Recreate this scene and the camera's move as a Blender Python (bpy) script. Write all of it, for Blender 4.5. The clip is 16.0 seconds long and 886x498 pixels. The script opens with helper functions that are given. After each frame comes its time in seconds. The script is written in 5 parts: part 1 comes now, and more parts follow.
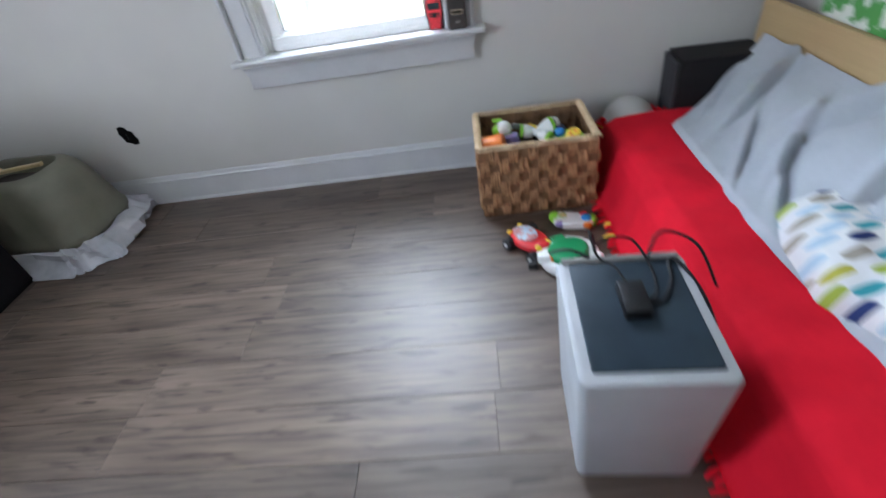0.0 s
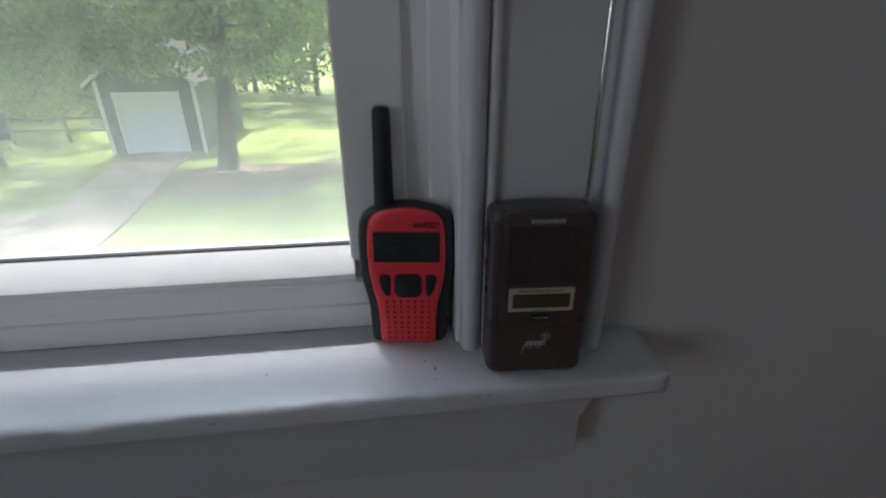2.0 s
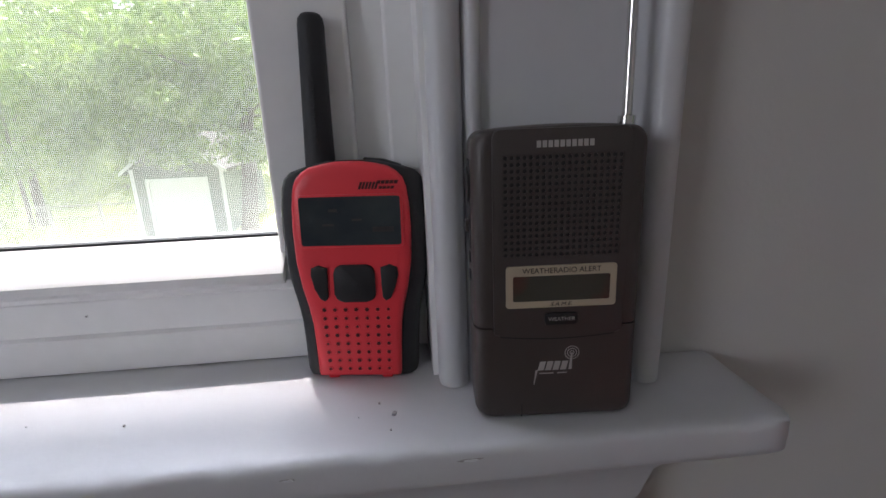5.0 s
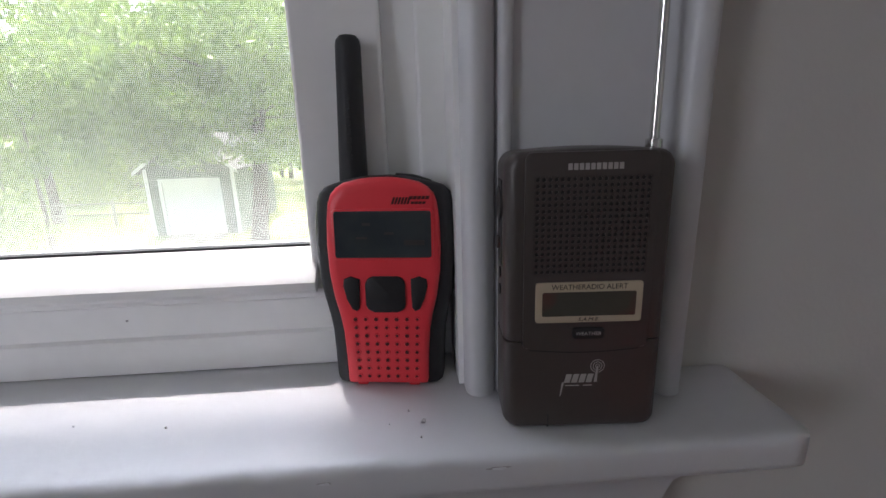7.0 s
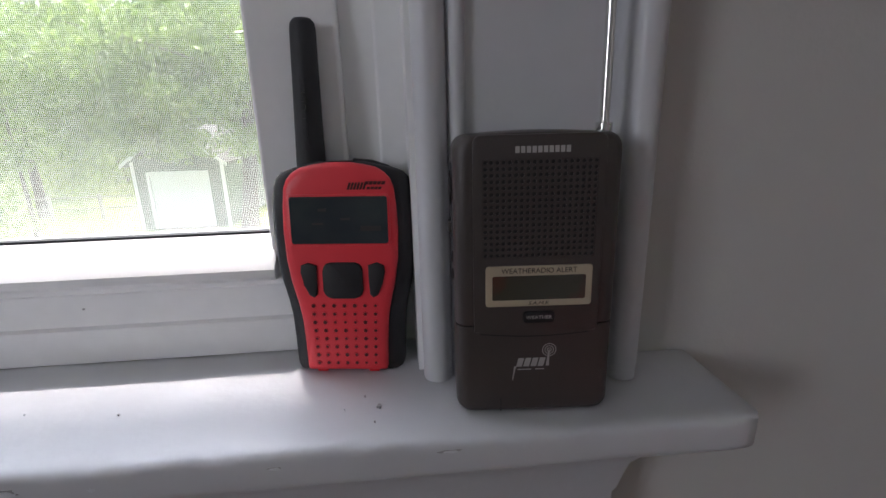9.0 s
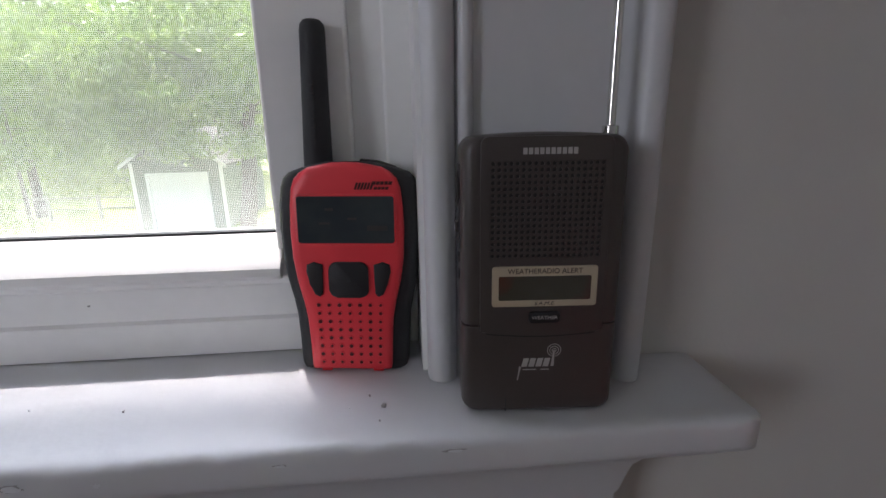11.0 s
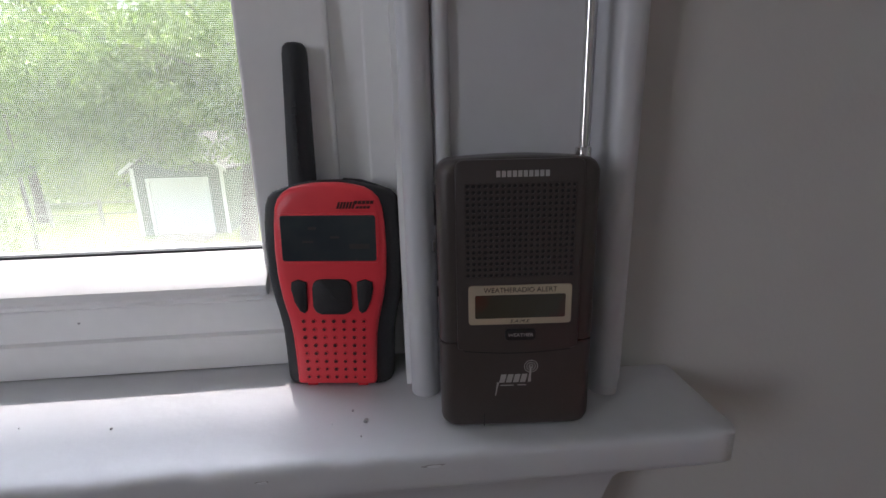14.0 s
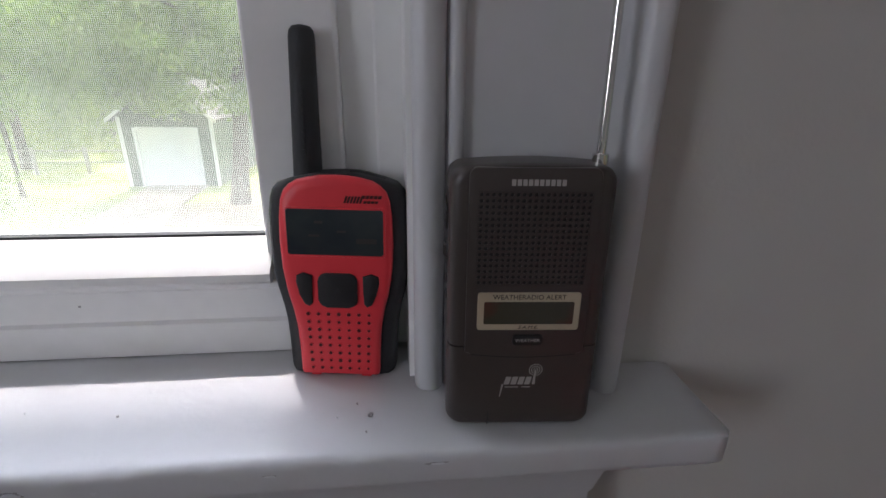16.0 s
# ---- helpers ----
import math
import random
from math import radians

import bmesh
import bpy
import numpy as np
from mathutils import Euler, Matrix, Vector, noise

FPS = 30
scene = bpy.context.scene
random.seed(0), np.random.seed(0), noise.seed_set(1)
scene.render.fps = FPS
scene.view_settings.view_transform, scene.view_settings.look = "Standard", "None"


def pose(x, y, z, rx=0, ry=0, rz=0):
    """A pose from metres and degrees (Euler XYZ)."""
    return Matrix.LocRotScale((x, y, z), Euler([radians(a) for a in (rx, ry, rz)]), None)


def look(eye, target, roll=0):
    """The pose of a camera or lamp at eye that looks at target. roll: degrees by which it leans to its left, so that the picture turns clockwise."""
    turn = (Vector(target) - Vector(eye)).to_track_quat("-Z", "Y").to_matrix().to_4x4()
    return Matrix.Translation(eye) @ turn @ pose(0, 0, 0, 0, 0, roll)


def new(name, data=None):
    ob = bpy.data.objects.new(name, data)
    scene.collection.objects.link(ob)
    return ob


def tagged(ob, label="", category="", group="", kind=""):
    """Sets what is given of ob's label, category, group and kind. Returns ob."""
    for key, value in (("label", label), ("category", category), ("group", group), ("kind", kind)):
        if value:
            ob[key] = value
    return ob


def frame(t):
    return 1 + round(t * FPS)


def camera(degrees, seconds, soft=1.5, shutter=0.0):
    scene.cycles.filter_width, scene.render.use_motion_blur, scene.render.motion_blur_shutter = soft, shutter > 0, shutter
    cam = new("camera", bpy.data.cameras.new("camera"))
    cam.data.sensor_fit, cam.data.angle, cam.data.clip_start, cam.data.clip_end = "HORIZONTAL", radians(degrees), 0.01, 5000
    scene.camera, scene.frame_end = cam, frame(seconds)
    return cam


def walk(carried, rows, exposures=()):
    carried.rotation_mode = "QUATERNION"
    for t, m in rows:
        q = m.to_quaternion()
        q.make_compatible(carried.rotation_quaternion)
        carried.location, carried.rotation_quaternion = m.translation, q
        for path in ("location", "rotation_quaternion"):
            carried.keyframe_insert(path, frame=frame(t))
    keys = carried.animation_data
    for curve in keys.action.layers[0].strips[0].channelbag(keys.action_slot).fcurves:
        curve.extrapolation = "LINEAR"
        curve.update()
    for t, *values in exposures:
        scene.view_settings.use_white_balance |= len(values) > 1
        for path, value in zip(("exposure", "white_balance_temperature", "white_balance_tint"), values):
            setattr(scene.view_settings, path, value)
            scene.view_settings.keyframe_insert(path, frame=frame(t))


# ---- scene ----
cam = camera(87.5, 16.0, shutter=0.3)
PATH = [
    (0, (0.088, -0.299, 1.252), (-0.109, 1.251, 0.003), -10.5),
    (0.2, (0.063, -0.05, 1.249), (-0.205, 1.541, 0.066), -7.4),
    (0.5, (0.036, 0.294, 1.292), (-0.183, 1.955, 0.2), -4.7),
    (0.8, (0.035, 0.688, 1.283), (-0.116, 2.374, 0.22), -3.08),
    (1, (-0.002, 0.903, 1.249), (-0.076, 2.624, 0.232), -0.9),
    (1.3, (-0.07, 1.151, 1.223), (0.008, 2.872, 0.204), -0.68),
    (1.5, (-0.074, 1.299, 1.192), (0.038, 3.046, 0.224), -1.3),
    (2, (-0.057, 1.603, 0.968), (0.162, 3.404, 0.127), -0.3),
    (2.5, (-0.043, 1.722, 0.85), (0.258, 3.561, 0.124), 0.3),
    (3, (-0.041, 1.725, 0.843), (0.261, 3.602, 0.222), -0.1),
    (3.5, (-0.023, 1.722, 0.836), (0.269, 3.612, 0.253), -0.9),
    (4, (-0.007, 1.721, 0.842), (0.227, 3.624, 0.273), -2.1),
    (4.5, (-0.01, 1.71, 0.851), (0.17, 3.625, 0.305), -2.6),
    (7, (-0.027, 1.697, 0.866), (0.097, 3.624, 0.346), -1.7),
    (7.5, (-0.026, 1.699, 0.868), (0.1, 3.623, 0.337), -1.7),
    (8, (-0.023, 1.703, 0.861), (0.137, 3.62, 0.314), -1.5),
    (8.5, (-0.012, 1.701, 0.857), (0.148, 3.617, 0.306), -1.4),
    (9, (-0.007, 1.695, 0.861), (0.149, 3.612, 0.312), -1.6),
    (11.5, (-0.012, 1.693, 0.858), (0.155, 3.615, 0.332), -0.8),
    (12, (-0.008, 1.695, 0.856), (0.168, 3.617, 0.333), -0.8),
    (12.5, (-0.005, 1.696, 0.859), (0.19, 3.615, 0.33), -0.8),
    (13, (-0.004, 1.694, 0.863), (0.173, 3.615, 0.334), -1.1),
    (13.5, (-0.001, 1.69, 0.869), (0.168, 3.617, 0.359), -1.3),
    (14, (0, 1.689, 0.869), (0.161, 3.613, 0.348), -1.4),
    (14.5, (0.001, 1.692, 0.866), (0.154, 3.621, 0.358), -0.9),
    (15, (-0.001, 1.695, 0.867), (0.156, 3.624, 0.36), -0.6),
    (15.5, (-0.003, 1.696, 0.876), (0.149, 3.61, 0.316), -0.2),
    (16, (-0.008, 1.699, 0.889), (0.18, 3.569, 0.205), 0.7),
]
COOL, MILD, WARM = (5700, 11), (5930, 14), (6180, 20)          # the clip's white balance drifts warmer close to the window
EXPOSURES = [(t, e, *(COOL if t < 0.7 else MILD if t < 2.2 else WARM)) for t, e in ((0.0, 4.33), (0.5, 3.95), (0.8, 3.12), (1.1, 2.44), (1.5, 2.02), (2.0, 2.16), (2.5, 2.42), (3.0, 2.72), (4.0, 2.96), (16.0, 2.90))]
walk(cam, [(t, look(eye, target, roll)) for t, eye, target, roll in PATH], EXPOSURES)

# ---- light ----
SUN = Vector((0.45, -1.0, -2.5)).normalized()          # the way the sunlight travels
world = bpy.data.worlds.new("sky")
scene.world = world
world.use_nodes = True
_sky = world.node_tree.nodes.new("ShaderNodeTexSky")
_sky.sky_type = 'NISHITA'
_sky.sun_disc = False
_sky.dust_density, _sky.air_density = 4.5, 1.3
_sky.sun_elevation = math.asin(-SUN.z)
_sky.sun_rotation = math.atan2(-SUN.x, -SUN.y)
_bg = world.node_tree.nodes["Background"]
_bg.inputs["Strength"].default_value = 0.15
world.node_tree.links.new(_sky.outputs[0], _bg.inputs[0])
sun = new("sun", bpy.data.lights.new("sun", "SUN"))
sun.data.energy, sun.data.angle, sun.data.color = 3.6, radians(1.5), (1.0, 0.94, 0.84)
sun.rotation_euler = SUN.to_track_quat("-Z", "Y").to_euler()
# the sky's light through the second window
fill = new("window_daylight", bpy.data.lights.new("window_daylight", "AREA"))
fill.data.shape, fill.data.size, fill.data.size_y = "RECTANGLE", 0.88, 1.2
fill.data.energy, fill.data.color = 2.3, (0.98, 0.98, 1.0)
fill.matrix_world = look((-2.74, -0.15, 1.43), (0.0, 0.8, 0.9))
# unseen lamp added outside the first window's upper half, strengthening the sky's light
sash_fill = new("upper_sash_fill", bpy.data.lights.new("upper_sash_fill", "AREA"))
sash_fill.data.shape, sash_fill.data.size, sash_fill.data.size_y = "RECTANGLE", 0.64, 0.46
sash_fill.data.energy, sash_fill.data.color = 3.8, (0.86, 0.93, 1.0)
sash_fill.matrix_world = look((-0.426, 2.30, 1.66), (-0.426, 1.75, 1.25))


# ---- materials ----
def surface(name, c1, c2=None, scale=8.0, rough=0.6, rough2=None, bump=0.0, bump_scale=60.0, metal=0.0, stretch=(1, 1, 1),
            contrast=(0.35, 0.65), fine=0.0, coat=0.0, spec=0.5, sss=0.0, trans=0.0):
    """A painted, woven or moulded surface: two colours in a slow noise, a fine grain over it, and a bump."""
    m = bpy.data.materials.new(name)
    m.use_nodes = True
    nt = m.node_tree
    n, l = nt.nodes, nt.links
    b = n["Principled BSDF"]
    c2 = c2 or tuple(v * 0.85 for v in c1)
    tc = n.new("ShaderNodeTexCoord")
    mp = n.new("ShaderNodeMapping")
    mp.inputs["Scale"].default_value = stretch
    l.new(tc.outputs["Object"], mp.inputs[0])
    nz = n.new("ShaderNodeTexNoise")
    nz.inputs["Scale"].default_value, nz.inputs["Detail"].default_value = scale, 4.0
    l.new(mp.outputs[0], nz.inputs["Vector"])
    cr = n.new("ShaderNodeValToRGB")
    cr.color_ramp.elements[0].position, cr.color_ramp.elements[1].position = contrast
    cr.color_ramp.elements[0].color, cr.color_ramp.elements[1].color = (*c1, 1), (*c2, 1)
    l.new(nz.outputs[0], cr.inputs[0])
    col = cr.outputs[0]
    if fine:
        nf = n.new("ShaderNodeTexNoise")
        nf.inputs["Scale"].default_value, nf.inputs["Detail"].default_value = scale * 12, 3.0
        l.new(mp.outputs[0], nf.inputs["Vector"])
        mr = n.new("ShaderNodeMapRange")
        mr.inputs["To Min"].default_value, mr.inputs["To Max"].default_value = 1 - fine, 1 + fine
        l.new(nf.outputs[0], mr.inputs[0])
        mx = n.new("ShaderNodeVectorMath")
        mx.operation = "SCALE"
        l.new(col, mx.inputs[0])
        l.new(mr.outputs[0], mx.inputs["Scale"])
        col = mx.outputs[0]
    l.new(col, b.inputs["Base Color"])
    if rough2 is not None:
        rr = n.new("ShaderNodeMapRange")
        rr.inputs["To Min"].default_value, rr.inputs["To Max"].default_value = rough, rough2
        l.new(nz.outputs[0], rr.inputs[0])
        l.new(rr.outputs[0], b.inputs["Roughness"])
    else:
        b.inputs["Roughness"].default_value = rough
    b.inputs["Metallic"].default_value = metal
    b.inputs["Coat Weight"].default_value, b.inputs["Coat Roughness"].default_value = coat, 0.5
    b.inputs["Specular IOR Level"].default_value = spec
    b.inputs["Transmission Weight"].default_value = trans
    if bump:
        nb = n.new("ShaderNodeTexNoise")
        nb.inputs["Scale"].default_value, nb.inputs["Detail"].default_value = bump_scale, 3.0
        l.new(mp.outputs[0], nb.inputs["Vector"])
        bp = n.new("ShaderNodeBump")
        bp.inputs["Strength"].default_value, bp.inputs["Distance"].default_value = bump, 0.002
        l.new(nb.outputs[0], bp.inputs["Height"])
        l.new(bp.outputs[0], b.inputs["Normal"])
    return m


def leaf_material(name, c1, c2):
    """Leaves: the colour varies from leaf to leaf, and some light comes through."""
    m = bpy.data.materials.new(name)
    m.use_nodes = True
    n, l = m.node_tree.nodes, m.node_tree.links
    b = n["Principled BSDF"]
    g = n.new("ShaderNodeNewGeometry")
    cr = n.new("ShaderNodeValToRGB")
    cr.color_ramp.elements[0].color, cr.color_ramp.elements[1].color = (*c1, 1), (*c2, 1)
    l.new(g.outputs["Random Per Island"], cr.inputs[0])
    l.new(cr.outputs[0], b.inputs["Base Color"])
    b.inputs["Roughness"].default_value = 0.5
    tr = n.new("ShaderNodeBsdfTranslucent")
    l.new(cr.outputs[0], tr.inputs[0])
    ms = n.new("ShaderNodeMixShader")
    ms.inputs[0].default_value = 0.45
    l.new(b.outputs[0], ms.inputs[1])
    l.new(tr.outputs[0], ms.inputs[2])
    l.new(ms.outputs[0], n["Material Output"].inputs[0])
    return m


def glass_material(name, tint=(1, 1, 1), haze=0.03):
    m = bpy.data.materials.new(name)
    m.use_nodes = True
    n, l = m.node_tree.nodes, m.node_tree.links
    t = n.new("ShaderNodeBsdfTransparent")
    t.inputs[0].default_value = (*tint, 1)
    g = n.new("ShaderNodeBsdfGlossy")
    g.inputs["Roughness"].default_value = 0.02
    f = n.new("ShaderNodeFresnel")
    f.inputs[0].default_value = 1.3
    mx = n.new("ShaderNodeMixShader")
    l.new(f.outputs[0], mx.inputs[0])
    l.new(t.outputs[0], mx.inputs[1])
    l.new(g.outputs[0], mx.inputs[2])
    d = n.new("ShaderNodeBsdfDiffuse")
    d.inputs[0].default_value = (0.9, 0.9, 0.9, 1)
    m2 = n.new("ShaderNodeMixShader")
    m2.inputs[0].default_value = haze
    l.new(mx.outputs[0], m2.inputs[1])
    l.new(d.outputs[0], m2.inputs[2])
    l.new(m2.outputs[0], n["Material Output"].inputs[0])
    return m


def plank_material():
    """Grey-brown vinyl planks: each piece has its own tone, long grain streaks and darker knots."""
    m = surface("plank", (0.088, 0.062, 0.045), (0.158, 0.118, 0.089), scale=2.2, rough=0.40, rough2=0.54, spec=0.6, coat=0.4, bump=0.08, bump_scale=30,
                stretch=(1.0, 5.0, 1.0), contrast=(0.3, 0.7))
    n, l = m.node_tree.nodes, m.node_tree.links
    b = n["Principled BSDF"]
    base = b.inputs["Base Color"].links[0].from_socket
    tc = next(x for x in n if x.type == "TEX_COORD")
    oi = n.new("ShaderNodeObjectInfo")
    off = n.new("ShaderNodeVectorMath")
    off.operation = "MULTIPLY_ADD"
    l.new(oi.outputs["Random"], off.inputs[0])
    off.inputs[1].default_value = (17, 31, 7)
    l.new(tc.outputs["Object"], off.inputs[2])
    for x in n:
        if x.type == "MAPPING":
            l.new(off.outputs[0], x.inputs[0])
    mp2 = n.new("ShaderNodeMapping")
    mp2.inputs["Scale"].default_value = (1.1, 19, 1)
    l.new(off.outputs[0], mp2.inputs[0])
    nz = n.new("ShaderNodeTexNoise")
    nz.inputs["Scale"].default_value, nz.inputs["Detail"].default_value, nz.inputs["Distortion"].default_value = 2.6, 8, 0.7
    l.new(mp2.outputs[0], nz.inputs["Vector"])
    cr = n.new("ShaderNodeValToRGB")
    cr.color_ramp.elements[0].position, cr.color_ramp.elements[1].position = 0.24, 0.60
    cr.color_ramp.elements[0].color, cr.color_ramp.elements[1].color = (0.40, 0.36, 0.33, 1), (1.20, 1.19, 1.18, 1)
    l.new(nz.outputs[0], cr.inputs[0])
    mx = n.new("ShaderNodeVectorMath")
    mx.operation = "MULTIPLY"
    l.new(base, mx.inputs[0])
    l.new(cr.outputs[0], mx.inputs[1])
    mp3 = n.new("ShaderNodeMapping")
    mp3.inputs["Scale"].default_value = (4.5, 26, 1)
    l.new(off.outputs[0], mp3.inputs[0])
    kn = n.new("ShaderNodeTexNoise")
    kn.inputs["Scale"].default_value, kn.inputs["Detail"].default_value, kn.inputs["Distortion"].default_value = 1.3, 5, 0.6
    l.new(mp3.outputs[0], kn.inputs["Vector"])
    kr = n.new("ShaderNodeValToRGB")
    kr.color_ramp.elements[0].position, kr.color_ramp.elements[1].position = 0.57, 0.70
    kr.color_ramp.elements[0].color, kr.color_ramp.elements[1].color = (1, 1, 1, 1), (0.32, 0.27, 0.24, 1)
    l.new(kn.outputs[0], kr.inputs[0])
    mk = n.new("ShaderNodeVectorMath")
    mk.operation = "MULTIPLY"
    l.new(mx.outputs[0], mk.inputs[0])
    l.new(kr.outputs[0], mk.inputs[1])
    mx = mk
    mr = n.new("ShaderNodeMapRange")
    mr.inputs["To Min"].default_value, mr.inputs["To Max"].default_value = 0.78, 1.2
    l.new(oi.outputs["Random"], mr.inputs[0])
    sc = n.new("ShaderNodeVectorMath")
    sc.operation = "SCALE"
    l.new(mx.outputs[0], sc.inputs[0])
    l.new(mr.outputs[0], sc.inputs["Scale"])
    l.new(sc.outputs[0], b.inputs["Base Color"])
    return m


M_WALL = surface("wall_paint", (0.57, 0.56, 0.535), (0.535, 0.525, 0.50), scale=2, rough=0.75, bump=0.12, bump_scale=220)
M_CEIL = surface("ceiling_paint", (0.78, 0.78, 0.76), (0.74, 0.74, 0.72), scale=2, rough=0.85, bump=0.1, bump_scale=150)
M_TRIM = surface("gloss_white_paint", (0.61, 0.615, 0.63), (0.565, 0.57, 0.585), scale=6, rough=0.30, rough2=0.46, bump=0.22, bump_scale=75, fine=0.03)
M_VINYL = surface("white_vinyl", (0.90, 0.90, 0.89), (0.86, 0.86, 0.85), scale=10, rough=0.4, fine=0.03)
M_GASKET = surface("black_gasket", (0.015, 0.015, 0.016), scale=30, rough=0.6)
M_WIRE = surface("screen_wire", (0.75, 0.75, 0.73), (0.68, 0.68, 0.66), scale=30, rough=0.5)
M_GLASS = glass_material("window_glass", (0.88, 0.90, 0.88))
M_PLANK = plank_material()
M_JOINT = surface("dark_joint", (0.03, 0.025, 0.02), scale=20, rough=0.8)
# the darker green also puts patches of tree shade into the grass colour
M_GRASS = surface("lawn", (0.095, 0.165, 0.022), (0.25, 0.28, 0.05), scale=0.42, rough=0.9, fine=0.35, bump=0.4, bump_scale=14)
M_DIRT = surface("bare_earth", (0.20, 0.145, 0.10), (0.13, 0.11, 0.06), scale=1.1, rough=0.95, fine=0.25)
M_CONCRETE = surface("concrete_drive", (0.34, 0.275, 0.225), (0.19, 0.15, 0.12), scale=1.1, rough=0.9, fine=0.25, contrast=(0.4, 0.62))
M_BARK = surface("bark", (0.085, 0.062, 0.05), (0.045, 0.035, 0.028), scale=3, rough=0.9, stretch=(3, 3, 0.5), bump=0.8, bump_scale=8)
M_LEAF = leaf_material("maple_leaf", (0.07, 0.14, 0.02), (0.24, 0.34, 0.06))
M_WOODS = leaf_material("woodland_leaf", (0.10, 0.17, 0.035), (0.34, 0.42, 0.10))
M_SIDING = surface("grey_green_siding", (0.13, 0.16, 0.14), (0.10, 0.13, 0.11), scale=2, rough=0.7)
M_WHITE_OUT = surface("white_outdoor_paint", (0.82, 0.83, 0.84), (0.76, 0.77, 0.78), scale=2, rough=0.6, fine=0.05)
M_ROOF = surface("asphalt_shingle", (0.07, 0.065, 0.06), (0.045, 0.042, 0.04), scale=4, rough=0.95, fine=0.3)


# ---- building blocks ----
def mesh_of(bm, name, material, smooth=None):
    me = bpy.data.meshes.new(name)
    bmesh.ops.recalc_face_normals(bm, faces=bm.faces)
    bm.to_mesh(me)
    bm.free()
    me.materials.append(material)
    if smooth is not None:
        for p in me.polygons:
            p.use_smooth = True
        me.set_sharp_from_angle(angle=radians(smooth))
    return me


def part(name, bm, material, parent=None, label="", smooth=None):
    ob = new(name, mesh_of(bm, name, material, smooth))
    if parent is not None:
        ob.parent = parent
    if label:
        ob["label"] = label
    return ob


def thing(name, label, category, group="", at=None, kind=""):
    """The Empty at a thing's base, under which its parts hang."""
    ob = new(name)
    ob.empty_display_size = 0.02
    if at is not None:
        ob.matrix_world = at
    return tagged(ob, label, category, group, kind)


def box(x0, x1, y0, y1, z0, z1, bevel=0.0, seg=2, bm=None):
    own = bm is None
    b = bmesh.new()
    bmesh.ops.create_cube(b, size=1)
    for v in b.verts:
        v.co = ((x0 + x1) / 2 + v.co.x * (x1 - x0), (y0 + y1) / 2 + v.co.y * (y1 - y0), (z0 + z1) / 2 + v.co.z * (z1 - z0))
    if bevel:
        bmesh.ops.bevel(b, geom=list(b.edges), offset=bevel, segments=seg, profile=0.5, affect="EDGES")
    if own:
        return b
    join(bm, b)
    return bm


def join(bm, other, m=None):
    """Adds the other bmesh (then freed) to bm, moved by m."""
    if m is not None:
        other.transform(m)
    vs = [bm.verts.new(v.co) for v in other.verts]
    for i, v in enumerate(other.verts):
        v.index = i
    for f in other.faces:
        bm.faces.new([vs[v.index] for v in f.verts])
    other.free()
    return bm


def prism(points, a, b, axis="z", bevel=0.0, seg=2):
    """A closed outline, drawn out from a to b along an axis: (x, y) along z, (x, z) along y, (y, z) along x."""
    put = {"z": lambda p, h: (p[0], p[1], h), "y": lambda p, h: (p[0], h, p[1]), "x": lambda p, h: (h, p[0], p[1])}[axis]
    bm = bmesh.new()
    lo = [bm.verts.new(put(p, a)) for p in points]
    hi = [bm.verts.new(put(p, b)) for p in points]
    k = len(points)
    for i in range(k):
        bm.faces.new((lo[i], lo[(i + 1) % k], hi[(i + 1) % k], hi[i]))
    caps = [bm.faces.new(lo[::-1]), bm.faces.new(hi)]
    if bevel:
        rim = [e for c in caps for e in c.edges]
        bmesh.ops.bevel(bm, geom=rim, offset=bevel, segments=seg, profile=0.5, affect="EDGES")
    return bm


def round_rect(w, h, r, n=5, cx=0.0, cy=0.0):
    pts = []
    for qx, qy, a0 in ((1, 1, 0), (-1, 1, 90), (-1, -1, 180), (1, -1, 270)):
        for i in range(n + 1):
            a = radians(a0 + 90 * i / n)
            pts.append((cx + qx * (w / 2 - r) + r * math.cos(a), cy + qy * (h / 2 - r) + r * math.sin(a)))
    return pts


def arc(cx, cy, r, a0, a1, n):
    return [(cx + r * math.cos(radians(a0 + (a1 - a0) * i / n)), cy + r * math.sin(radians(a0 + (a1 - a0) * i / n))) for i in range(n + 1)]


def tube(points, radius, sides=8, caps=True):
    """A round bar along a line of points; radius may be a list."""
    bm = bmesh.new()
    pts = [Vector(p) for p in points]
    rads = radius if isinstance(radius, (list, tuple)) else [radius] * len(pts)
    rings = []
    up = Vector((0.3, 0.2, 1)).normalized()
    for i, p in enumerate(pts):
        d = (pts[min(i + 1, len(pts) - 1)] - pts[max(i - 1, 0)]).normalized()
        s = d.cross(up)
        if s.length < 1e-3:
            s = d.cross(Vector((1, 0, 0)))
        s.normalize()
        q = s.cross(d)
        rings.append([bm.verts.new(p + rads[i] * (math.cos(2 * math.pi * k / sides) * s + math.sin(2 * math.pi * k / sides) * q)) for k in range(sides)])
    for a, b in zip(rings, rings[1:]):
        for k in range(sides):
            bm.faces.new((a[k], a[(k + 1) % sides], b[(k + 1) % sides], b[k]))
    if caps:
        bm.faces.new(rings[0][::-1])
        bm.faces.new(rings[-1])
    return bm


